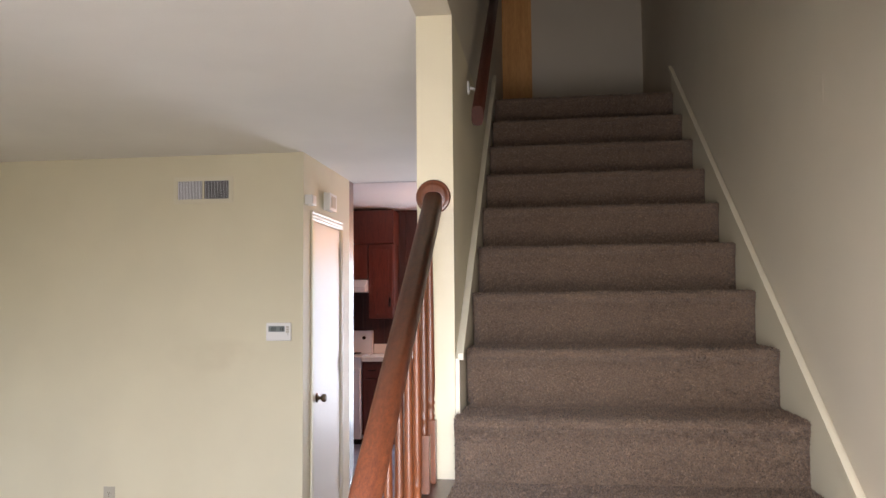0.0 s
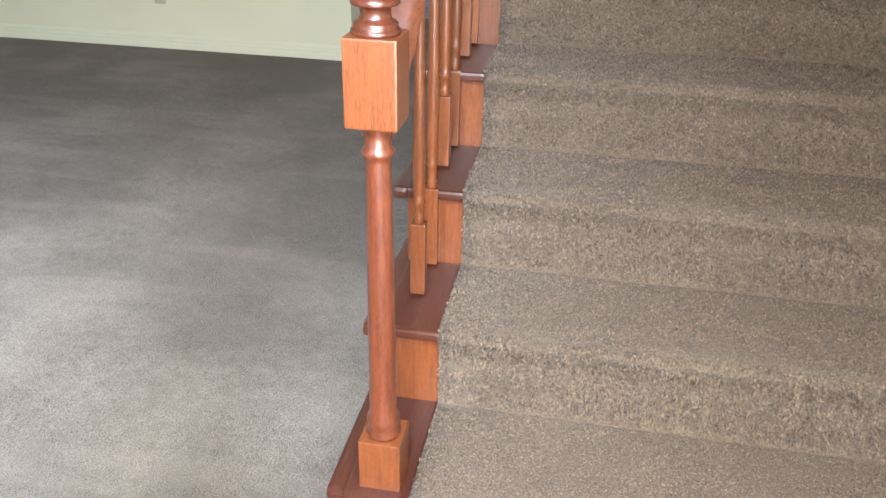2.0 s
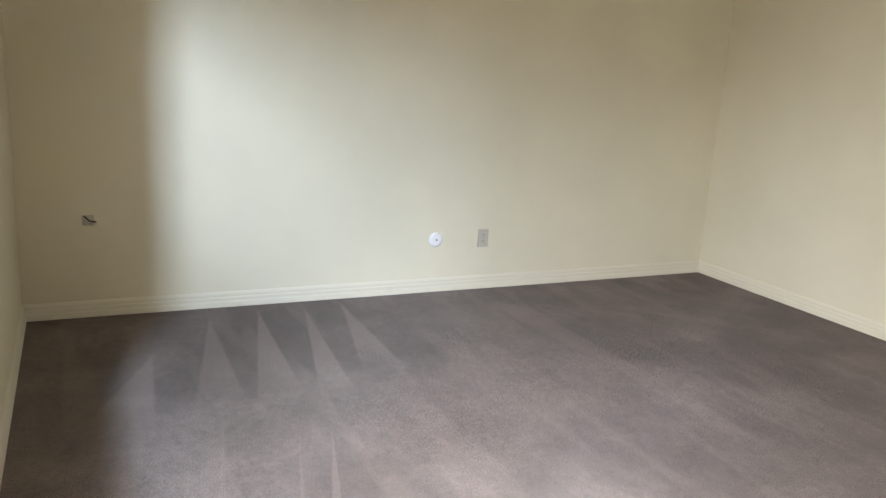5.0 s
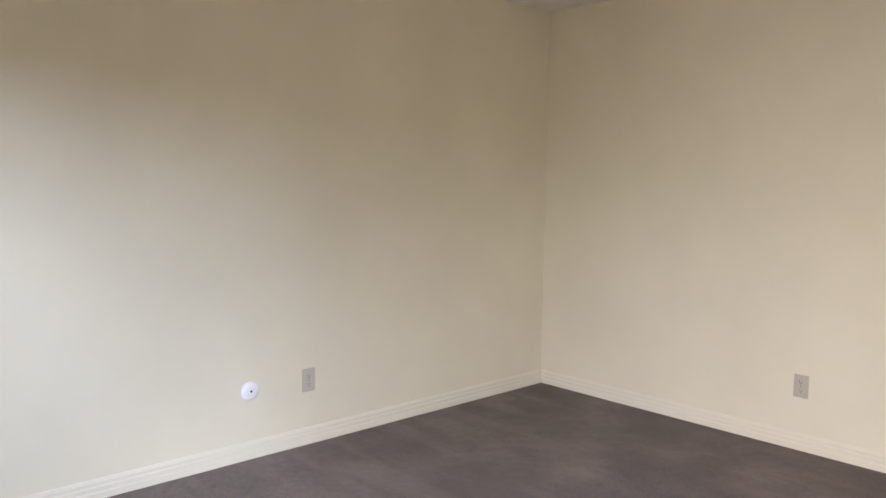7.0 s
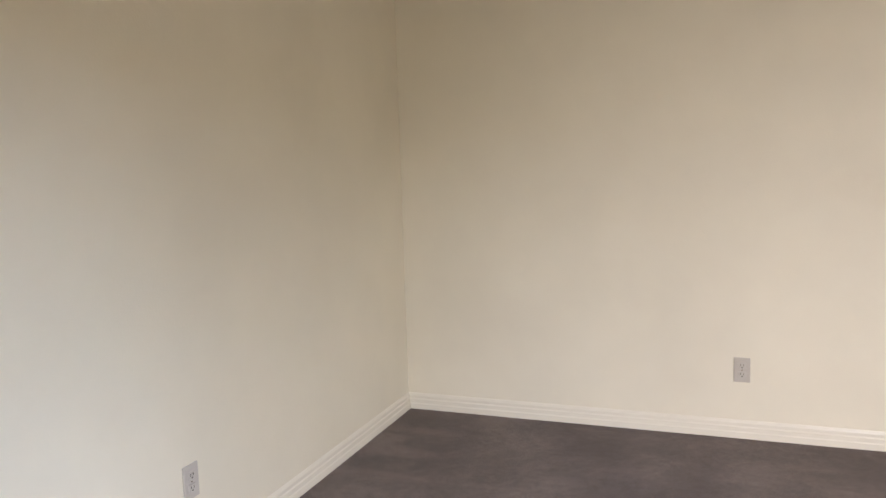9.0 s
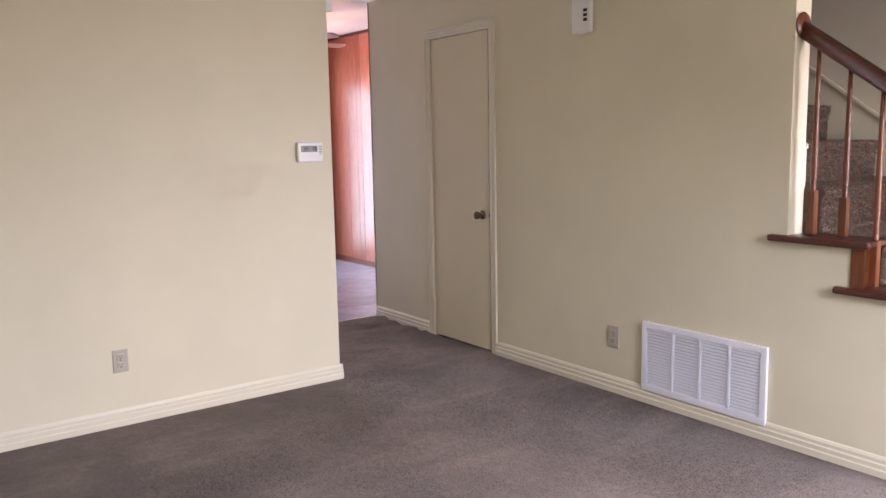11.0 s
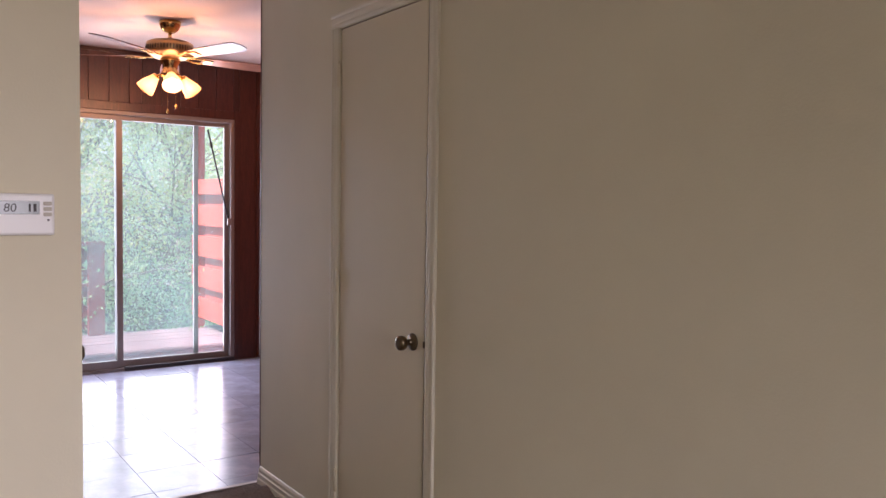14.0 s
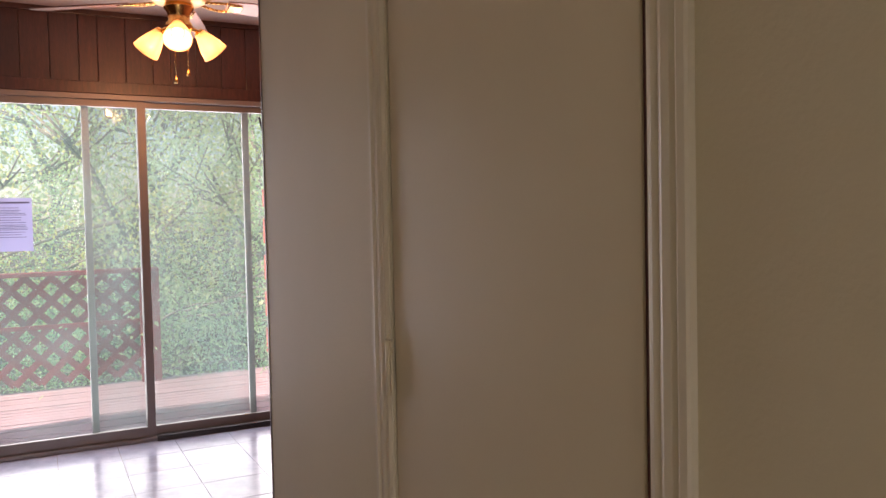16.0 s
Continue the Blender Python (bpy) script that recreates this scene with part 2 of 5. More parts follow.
smudge(WALL_MARKED, (-1.55, 0.0, 1.17), (0.36, 1.0, 0.11), (0.54, 0.46, 0.32))
CEIL = paint("ceiling_paint", (0.84, 0.82, 0.77), 0.8, 0.9, 0.05)
# pinkish lamplight put into the colour of the dining ceiling
CEIL_LAMP_TINT = paint("lamp_tinted_ceiling", (0.58, 0.50, 0.46), 0.8, 0.9, 0.05)
TRIM = paint("trim_paint", (0.70, 0.652, 0.50), 0.35, 0.04, 0.03, 0.5)
DOOR = paint("door_paint", (0.71, 0.64, 0.455), 0.38, 0.05, 0.05, 0.5)
DOOR_WHITE = paint("hall_door_paint", (0.66, 0.61, 0.53), 0.45, 0.05, 0.03, 0.5)
WHITE_METAL = paint("white_enamel", (0.80, 0.81, 0.86), 0.35, 0.0, 0.02, 0.5)
WHITE_PLASTIC = paint("white_plastic", (0.80, 0.79, 0.76), 0.35, 0.0, 0.02, 0.5)
FILTER = paint("grey_filter_pad", (0.46, 0.47, 0.52), 0.9, 0.3, 0.1)
IVORY = paint("ivory_plastic", (0.47, 0.43, 0.34), 0.35, 0.0, 0.02, 0.5)
DARK = mat("dark_slot", (0.015, 0.013, 0.012), 0.6)
GREY_LCD = mat("lcd_grey", (0.20, 0.23, 0.22), 0.2)
CARPET = carpet_mat("brown_carpet", (0.100, 0.072, 0.054), (0.255, 0.201, 0.162), True, 0.14)
CARPET_STAIR = carpet_mat("stair_carpet", (0.075, 0.047, 0.032), (0.252, 0.172, 0.115), False, 0.5)
WOOD_TURNED = wood("turned_red_oak", (0.040, 0.009, 0.005), (0.165, 0.041, 0.016), 0.3, (26, 26, 2.2), 0.4)
WOOD_RAIL = wood("stained_oak", (0.085, 0.021, 0.0075), (0.245, 0.070, 0.020), 0.32, (26, 26, 2.2), 0.4)
WOOD_CAP = wood("dark_stained_oak", (0.035, 0.009, 0.006), (0.105, 0.030, 0.016), 0.35, (26, 2.2, 26), 0.3)
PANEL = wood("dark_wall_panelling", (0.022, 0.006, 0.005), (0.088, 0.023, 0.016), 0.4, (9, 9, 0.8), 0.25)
# lit copy of the panelling: light from the sliding door in the colour
PANEL_LIT = wood("lit_wall_panelling", (0.20, 0.055, 0.033), (0.42, 0.16, 0.10), 0.38, (9, 9, 0.8), 0.3)
CABINET = wood("red_brown_cabinet", (0.06, 0.012, 0.008), (0.17, 0.038, 0.022), 0.35, (9, 9, 0.9), 0.3)
BRASS = mat("polished_brass", (0.78, 0.52, 0.20), 0.18, 1.0)
ANTIQUE = mat("antique_brass", (0.16, 0.12, 0.075), 0.3, 1.0)
MOTOR_BRASS = mat("aged_motor_brass", (0.40, 0.28, 0.15), 0.34, 1.0)
BLADE = wood("fan_blade_veneer", (0.10, 0.05, 0.04), (0.25, 0.14, 0.11), 0.3, (2, 9, 9), 0.3)
ALU = mat("bare_aluminium", (0.24, 0.22, 0.215), 0.5, 0.6)
ALU_DARK = mat("dark_track", (0.05, 0.048, 0.05), 0.45, 0.6)
GLASS = glass_mat("hazy_dusty_glass", (0.95, 0.985, 0.97), 0.050)
FROST = frosted_shade("lit_frosted_glass", (1.0, 0.66, 0.38))
BULB = emit("lit_bulb", (1.0, 0.74, 0.45), 2.4)
SCREEN = mesh_screen("insect_screen", (0.14, 0.16, 0.17), 0.22)
PAPER = leaf_mat("notice_paper", (0.36, 0.365, 0.46), (0.36, 0.365, 0.46))
INK = mat("notice_ink", (0.16, 0.16, 0.24), 0.7)
# red paint with the shade on the lattice put into its colour
RED_SHADED = paint("red_paint_shaded", (0.32, 0.055, 0.055), 0.55, 0.1, 0.16)
# brighter copy of the red: sun on the fence put into the colour
RED_SUNLIT = paint("red_paint_sunlit", (0.62, 0.105, 0.075), 0.55, 0.1, 0.16)
DECK = paint("weathered_red_deck", (0.55, 0.40, 0.46), 0.6, 0.3, 0.3)
TILE = mat("sky_tinted_vinyl_tile", (0.2, 0.17, 0.16), 0.16)
GROUT = mat("tile_joint", (0.07, 0.06, 0.06), 0.6)
# orange wood, its colour brightened for the unseen light upstairs
ORANGE_DOOR = wood("lit_orange_wood_door", (0.55, 0.26, 0.08), (0.75, 0.42, 0.16), 0.4, (6, 6, 0.6), 0.2)
BARK = mat("bark", (0.34, 0.31, 0.26), 0.9)
LEAF = leaf_mat("leaf_green", (0.15, 0.30, 0.13), (0.46, 0.66, 0.34))
LEAF_PALE = leaf_mat("leaf_pale", (0.26, 0.38, 0.11), (0.60, 0.72, 0.26))
# darker leaf copy: shade low in the foliage put into the colour
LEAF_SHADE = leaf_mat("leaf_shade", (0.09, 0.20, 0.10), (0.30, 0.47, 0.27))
GRASS = paint("ground_litter", (0.10, 0.085, 0.05), 0.9, 0.9, 0.5)
CONCRETE = paint("porch_concrete", (0.38, 0.36, 0.33), 0.8, 0.5, 0.15)
BLACK = mat("black_enamel", (0.012, 0.012, 0.013), 0.25)
BRICKRED = paint("outside_wall", (0.30, 0.17, 0.12), 0.8, 0.4, 0.2)


def tile_look(m):
    n, l, b = nodes_of(m)
    v = coords(m)
    oi = n.new("ShaderNodeObjectInfo")
    # blue of the reflected sky painted into the tile's own colour
    c = ramp(m, noise_tex(m, v, 7, 6, 0.65), [(0.3, (0.19, 0.205, 0.27)), (0.7, (0.32, 0.345, 0.44))])
    hsv = n.new("ShaderNodeHueSaturation")
    mr = n.new("ShaderNodeMapRange")
    mr.inputs[3].default_value, mr.inputs[4].default_value = 0.85, 1.15
    l.new(oi.outputs["Random"], mr.inputs[0])
    l.new(mr.outputs[0], hsv.inputs["Value"])
    l.new(c, hsv.inputs["Color"])
    l.new(hsv.outputs[0], b.inputs["Base Color"])
    rr = n.new("ShaderNodeMapRange")
    rr.inputs[3].default_value, rr.inputs[4].default_value = 0.12, 0.30
    l.new(noise_tex(m, v, 5, 5), rr.inputs[0])
    l.new(rr.outputs[0], b.inputs["Roughness"])
    bump(m, noise_tex(m, v, 60, 3), 0.06, 0.002)


tile_look(TILE)


# ---------------- mesh helpers ----------------
def box(bm, lo, hi, bev=0.0):
    c = [(a + b) / 2 for a, b in zip(lo, hi)]
    s = [abs(b - a) for a, b in zip(lo, hi)]
    r = bmesh.ops.create_cube(bm, size=1.0, matrix=Matrix.LocRotScale(c, None, s))
    if bev > 0:
        es = list({e for v in r["verts"] for e in v.link_edges})
        bmesh.ops.bevel(bm, geom=es, offset=bev, segments=2, affect="EDGES", profile=0.6)
    return r["verts"]


def lathe(bm, profile, centre=(0, 0, 0), seg=20, m=None):
    """Profile of (radius, height) turned about the upright through centre."""
    rings = []
    for r, z in profile:
        ring = []
        for i in range(seg):
            a = 2 * math.pi * i / seg
            p = Vector((r * math.cos(a), r * math.sin(a), z))
            p = (m @ p) if m else p + Vector(centre)
            ring.append(bm.verts.new(p))
        rings.append(ring)
    for a, b in zip(rings, rings[1:]):
        for i in range(seg):
            f = bm.faces.new((a[i], a[(i + 1) % seg], b[(i + 1) % seg], b[i]))
            f.smooth = True
    for ring, flip in ((rings[0], True), (rings[-1], False)):
        if (Vector(ring[0].co) - Vector(ring[seg // 2].co)).length > 1e-4:
            bm.faces.new(ring[::-1] if flip else ring)


def tube(bm, a, b, r, seg=12, r2=None):
    a, b = Vector(a), Vector(b)
    m = Matrix.Translation(a) @ (b - a).to_track_quat("Z", "Y").to_matrix().to_4x4()
    lathe(bm, [(r, 0), (r if r2 is None else r2, (b - a).length)], seg=seg, m=m)


def prism(bm, outline, axis, lo, hi, smooth=False):
    """A closed outline of (u, v) carried along an axis from lo to hi. Axis x: u=y, v=z. Axis y: u=x, v=z. Axis z: u=x, v=y."""
    def at(u, v, w):
        return {"x": (w, u, v), "y": (u, w, v), "z": (u, v, w)}[axis]
    a = [bm.verts.new(at(u, v, lo)) for u, v in outline]
    b = [bm.verts.new(at(u, v, hi)) for u, v in outline]
    n = len(a)
    bm.faces.new(a)
    bm.faces.new(b[::-1])
    for i in range(n):
        f = bm.faces.new((a[i], b[i], b[(i + 1) % n], a[(i + 1) % n]))
        f.smooth = smooth


def finish(bm, name, material):
    bmesh.ops.recalc_face_normals(bm, faces=bm.faces[:])
    me = bpy.data.meshes.new(name)
    bm.to_mesh(me)
    bm.free()
    me.materials.append(material)
    return me


def part(name, bm, material, parent=None, label=""):
    ob = new(name, finish(bm, name, material))
    if parent:
        ob.parent = parent
    if label:
        ob["label"] = label
    return ob


def thing(name, label, category, group="", kind="", at=(0, 0, 0)):
    ob = new(name)
    ob.empty_display_size = 0.1
    ob.location = at
    return tagged(ob, label, category, group, kind)


def boxes(*items):
    bm = bmesh.new()
    for it in items:
        box(bm, *it)
    return bm


def structure(name, bm, material, label, category):
    return tagged(part(name, bm, material), label, category, kind="structure")


# ---------------- the plan, in metres ----------------
H = 2.385          # living room ceiling
HK = 2.53          # dining room ceiling
XW = -3.911         # long wall of the living room
YF = -4.386        # front wall
XE = -1.028        # end of the thermostat wall, where the hall begins
YE = 1.265        # end of the closet wall, where the tiles begin
WT = 0.115         # wall thickness
RISE, RUN = 0.188, 0.263
Y5 = -2.477        # nosing of the fifth tread
XR = 1.139         # right wall of the stairs
XL = 0.120         # left edge of the stair carpet
YP = -2.12         # end face of the closet wall at the stairs
YB = 4.267         # panelled wall with the sliding door
XD = 1.255         # panelled side wall
XK = -3.1
YN = 1.13          # end of the hall side wall
Z2 = 14 * RISE
Y2 = 1.25          # back of the upper landing
DZ = -0.045        # deck boards


def ny(k):
    return Y5 + RUN * (k - 5)


# ---------------- floors and ceilings ----------------
def grid_sheet(x0, x1, y0, y1, step, z, wob):
    bm = bmesh.new()
    nx, nyy = max(1, round((x1 - x0) / step)), max(1, round((y1 - y0) / step))
    vs = [[bm.verts.new((x0 + (x1 - x0) * i / nx, y0 + (y1 - y0) * j / nyy,
                         z + wob * noise.noise(Vector((i * 0.37, j * 0.37, 0.5))) )) for j in range(nyy + 1)] for i in range(nx + 1)]
    for i in range(nx):
        for j in range(nyy):
            f = bm.faces.new((vs[i][j], vs[i + 1][j], vs[i + 1][j + 1], vs[i][j + 1]))
            f.smooth = True
    return bm


structure("floor", grid_sheet(XW - 0.02, XR + 0.02, YF - 0.02, 0.12, 0.12, 0.0, 0.002), CARPET,
          "brown cut-pile carpet with brushed vacuum marks", "carpet")


# the hall carpet lies loose, with low wrinkles across it
def hall_z(x, y):
    w = noise.noise(Vector((x * 2.1, y * 9.0 + x * 1.6, 3.3)))
    f = noise.noise(Vector((x * 7.0, y * 22.0 + x * 5.0, 8.1)))
    return 0.001 + min(1.0, max(0.0, (y - 0.12) / 0.25)) * (0.040 * max(0.0, w + 0.12) + 0.010 * max(0.0, f))


def hall_carpet():
    bm = bmesh.new()
    nx, nyy = 50, 110
    x0, x1, y0, y1 = XE - 0.01, 0.0, 0.12, YE + 0.02
    g = []
    for i in range(nx + 1):
        row = []
        for j in range(nyy + 1):
            x, y = x0 + (x1 - x0) * i / nx, y0 + (y1 - y0) * j / nyy
            row.append(bm.verts.new((x, y, hall_z(x, y))))
        g.append(row)
    for i in range(nx):
        for j in range(nyy):
            bm.faces.new((g[i][j], g[i + 1][j], g[i + 1][j + 1], g[i][j + 1])).smooth = True
    return bm


structure("floor_hall", hall_carpet(), CARPET, "loose wrinkled brown carpet in the hall", "carpet")
structure("subfloor", boxes(((XW - 0.3, YF - 0.15, -0.25), (XR + 0.3, YE + 0.02, -0.012)),
                            ((XK - 0.2, YE + 0.02, -0.25), (XD + 0.2, YB + 0.12, -0.012))), GROUT,
          "bare floor slab under the coverings", "floor")
bm = boxes(((XW - 0.1, YF - 0.1, H), (0.0, 0.0, H + 0.25)))
box(bm, (XE - 0.001, 0.0, H), (0.0, YE, H + 0.25))
structure("ceiling", bm, CEIL, "white sprayed texture ceiling", "ceiling")
structure("ceiling_dining", boxes(((XK - 0.1, YE, HK), (XD + 0.1, YB + 0.1, HK + 0.1))), CEIL_LAMP_TINT,
          "white textured dining room ceiling, lamplight put into its colour", "ceiling")

# ---------------- walls ----------------
bm = boxes(((XW - 0.02, 0.0, -0.01), (XE, WT, H)))
structure("wall_thermostat", bm, WALL_MARKED, "cream painted plaster wall with rubbed smudges", "wall")
# hall side wall with the white door
HD0, HD1, HDT = 0.222, 0.852, 1.99
bm = boxes(((XE - WT, WT, -0.01), (XE, HD0, H)), ((XE - WT, HD1, -0.01), (XE, YN, H)), ((XE - WT, HD0, HDT), (XE, HD1, H)))
structure("wall_hall", bm, WALL, "cream painted hall wall", "wall")
structure("wall_living", boxes(((XW - 0.12, YF - 0.14, -0.01), (XW, 0.0, H))), WALL, "cream painted long living room wall", "wall")
# front wall with window and doorway
# the window's right end is unseen, widened so light reaches the far corner
WX0, WX1, WZ0, WZ1 = -1.90, -0.13, 0.735, 2.02
DX0, DX1, DZ1 = 0.0, 0.95, 2.06
bm = boxes(((XW, YF - 0.14, -0.01), (WX0, YF, H)), ((WX0, YF - 0.14, -0.01), (WX1, YF, WZ0)), ((WX0, YF - 0.14, WZ1), (WX1, YF, H)),
           ((WX1, YF - 0.14, -0.01), (DX0, YF, H)), ((DX0, YF - 0.14, DZ1), (DX1, YF, H)), ((DX1, YF - 0.14, -0.01), (XR, YF, H)),
           ((0.0, YF - 0.14, H), (XR, YF, Z2 + 2.4)))
structure("wall_front", bm, WALL, "cream painted front wall", "wall")
# closet wall, stepped below the open treads
CD0, CD1, CDT = -0.134, 0.479, 2.028
bm = boxes(((0.0, YP, -0.01), (WT, CD0, H)), ((0.0, CD1, -0.01), (WT, YE, H)), ((0.0, CD0, CDT), (WT, CD1, H)))
for k in range(1, 6):
    a = ny(k) + 0.045
    b = ny(k + 1) + 0.045 if k < 5 else YP
    box(bm, (0.0, a, -0.01), (XL - 0.003, b, k * RISE - 0.034))
structure("wall_closet", bm, WALL, "cream painted wall under the stairs", "wall")
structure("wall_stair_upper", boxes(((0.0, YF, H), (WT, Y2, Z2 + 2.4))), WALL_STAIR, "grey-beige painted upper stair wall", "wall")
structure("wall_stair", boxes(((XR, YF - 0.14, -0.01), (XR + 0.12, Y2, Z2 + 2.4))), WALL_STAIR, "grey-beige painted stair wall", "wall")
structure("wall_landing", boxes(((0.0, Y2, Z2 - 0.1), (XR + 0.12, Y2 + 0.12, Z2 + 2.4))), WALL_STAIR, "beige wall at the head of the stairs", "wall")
structure("ceiling_upper", boxes(((-0.05, YF - 0.1, Z2 + 2.4), (XR + 0.12, Y2 + 0.12, Z2 + 2.5))), CEIL, "white upper stair ceiling", "ceiling")
structure("wall_closet_inside", boxes(((WT, YE - 0.1, -0.01), (XD, YE, HK))), PANEL, "dark panelled wall behind the closet", "wall")
structure("wall_dining_near", boxes(((XK, YN, -0.01), (XE - 0.001, YE, HK)), ((XE, YE - 0.02, H), (WT, YE, HK))), PANEL, "dark panelled kitchen wall beside the hall", "wall")
structure("wall_kitchen", boxes(((XK - 0.12, YN, -0.01), (XK, YB + 0.1, HK))), PANEL, "dark panelled kitchen end wall", "wall")

# ---------------- baseboards ----------------
def base_profile(d):
    return [(0, 0), (d, 0), (d, 0.028), (d * 0.8, 0.034), (d * 0.8, 0.052), (d * 0.55, 0.058), (d * 0.55, 0.072), (d * 0.25, 0.083), (0, 0.086)]


def baseboard(name, axis, at, sign, lo, hi):
    bm = bmesh.new()
    prism(bm, [(at + sign * u, v) for u, v in base_profile(0.016)], axis, lo, hi)
    return structure(name, bm, TRIM, "cream moulded baseboard", "baseboard")


baseboard("baseboard", "x", 0.0, -1, XW, XE + 0.016)
baseboard("baseboard", "y", XE, 1, 0.0, HD0 - 0.06)
baseboard("baseboard", "y", XE, 1, HD1 + 0.06, YN)
baseboard("baseboard", "y", XW, 1, YF, 0.0)
baseboard("baseboard", "x", YF, 1, XW, DX0 - 0.065)
baseboard("baseboard", "y", 0.0, -1, ny(1) + 0.05, CD0 - 0.06)
baseboard("baseboard", "y", 0.0, -1, CD1 + 0.06, YE)


# ---------------- doors ----------------
def casing_side(bm, x, out, ya, yb, z0, z1):
    """A fluted casing board on a wall at x that faces out (-1 or 1), from ya (at the opening) to yb."""
    n = [(0.0, 0.0), (0.0, 0.003), (0.10, 0.007), (0.18, 0.008), (0.30, 0.006), (0.42, 0.009), (0.60, 0.009), (0.70, 0.007), (0.80, 0.011), (0.96, 0.011), (1.0, 0.008), (1.0, 0.0)]
    prism(bm, [(x + out * d, ya + (yb - ya) * u) for u, d in n], "z", z0, z1)


def casing_top(bm, x, out, y0, y1, za, zb):
    n = [(0.0, 0.0), (0.0, 0.003), (0.10, 0.007), (0.18, 0.008), (0.30, 0.006), (0.42, 0.009), (0.60, 0.009), (0.70, 0.007), (0.80, 0.011), (0.96, 0.011), (1.0, 0.008), (1.0, 0.0)]
    prism(bm, [(x + out * d, za + (zb - za) * u) for u, d in n], "y", y0, y1)


def knob(parent, x, y, z, out, metal, label):
    bm = bmesh.new()
    m = Matrix.Translation((x, y, z)) @ Matrix.Rotation(out * math.pi / 2, 4, "Y")
    lathe(bm, [(0.0, 0.0), (0.030, 0.0), (0.030, 0.004), (0.024, 0.008), (0.011, 0.010), (0.010, 0.024), (0.014, 0.029), (0.022, 0.034),
               (0.0255, 0.045), (0.0245, 0.056), (0.019, 0.061), (0.010, 0.0625), (0.0, 0.0615)], seg=24, m=m)
    return part("knob", bm, metal, parent, label)


def hinge(parent, x, y, z, out, material):
    bm = bmesh.new()
    tube(bm, (x, y, z - 0.045), (x, y, z + 0.045), 0.006)
    lathe(bm, [(0.0, 0.0), (0.004, 0.002), (0.005, 0.006), (0.0, 0.011)], (x, y, z + 0.045), 10)
    box(bm, (x - 0.002, y - 0.012, z - 0.044), (x + 0.002, y + 0.012, z + 0.044))
    return part("hinge", bm, material, parent)


def flush_door(name, label, xface, out, y0, y1, top, ky, hy, paint_mat, metal, klabel):
    d = thing(name, label, "door", kind="structure")
    xs = xface - out * 0.001
    bm = bmesh.new()
    box(bm, (xs, y0 + 0.009, 0.012), (xs - out * 0.035, y1 - 0.006, top - 0.004), 0.002)
    part("slab", bm, paint_mat, d)
    # dark strips beside and above the slab stand in for the gap's shade
    xa, xb = xs - out * 0.003, xs - out * 0.033
    part("bare_edge", boxes(((xa, y0 + 0.003, 0.014), (xb, y0 + 0.0085, top - 0.006)), ((xa, y0 + 0.003, top - 0.0045), (xb, y1 - 0.003, top - 0.001))), CABINET, d, "dark strip standing in for shade in the door gap")
    bm = bmesh.new()
    casing_side(bm, xface, out, y0 - 0.004, y0 - 0.062, 0.0, top + 0.004)
    part("casing", bm, TRIM, d)
    bm = bmesh.new()
    casing_side(bm, xface, out, y1 + 0.004, y1 + 0.062, 0.0, top + 0.004)
    part("casing", bm, TRIM, d)
    bm = bmesh.new()
    casing_top(bm, xface, out, y0 - 0.062, y1 + 0.062, top + 0.004, top + 0.062)
    part("casing", bm, TRIM, d)
    bm = boxes(((xface - out * 0.06, y0 - 0.001, 0.0), (xface - out * 0.049, y0 + 0.012, top)),
               ((xface - out * 0.06, y1 - 0.012, 0.0), (xface - out * 0.049, y1 + 0.001, top)),
               ((xface - out * 0.06, y0, top - 0.012), (xface - out * 0.049, y1, top + 0.001)))
    part("door_stop", bm, TRIM, d)
    knob(d, xs, ky, 0.885, out, metal, klabel)
    for hz in (0.25, 1.05, top - 0.18):
        hinge(d, xs + out * 0.008, hy, hz, out, paint_mat)
    return d


d1 = flush_door("door_1", "closed cream flush closet door with aged brass knob", 0.0, -1, CD0, CD1, CDT, CD0 + 0.075, CD1 + 0.002, DOOR, ANTIQUE, "aged brass knob")
part("strike_plate", boxes(((-0.0075, CD0 - 0.004, 0.876), (-0.0005, CD0 + 0.0025, 0.897))), ANTIQUE, d1)
flush_door("door_2", "closed white flush hall door with dark knob", XE, 1, HD0, HD1, HDT, HD0 + 0.075, HD1 - 0.002, DOOR_WHITE, ANTIQUE, "dark bronze knob")

# open front doorway: jambs and sill
fd = thing("door_3", "open front doorway with cream painted jambs", "doorway", kind="structure")
for x0, x1 in ((DX0 + 0.001, DX0 + 0.03), (DX1 - 0.03, DX1 - 0.001)):
    part("jamb", boxes(((x0, YF - 0.139, 0.0), (x1, YF - 0.002, DZ1 - 0.001))), TRIM, fd)
part("jamb", boxes(((DX0 + 0.03, YF - 0.139, DZ1 - 0.03), (DX1 - 0.03, YF - 0.002, DZ1 - 0.001))), TRIM, fd)
part("threshold", boxes(((DX0 + 0.03, YF - 0.139, -0.01), (DX1 - 0.03, YF - 0.02, 0.012))), ALU, fd)
for x0, x1 in ((DX0 - 0.06, DX0 - 0.002), (DX1 + 0.002, DX1 + 0.06)):
    part("casing", boxes(((x0, YF, 0.0), (x1, YF + 0.018, DZ1 + 0.06), 0.004)), TRIM, fd)

# front window
w1 = thing("window_1", "white framed front window with painted sill", "window", kind="structure")
part("window_sill", boxes(((WX0 - 0.07, YF - 0.13, WZ0 - 0.028), (WX1 + 0.055, YF + 0.035, WZ0 + 0.001), 0.005)), TRIM, w1)
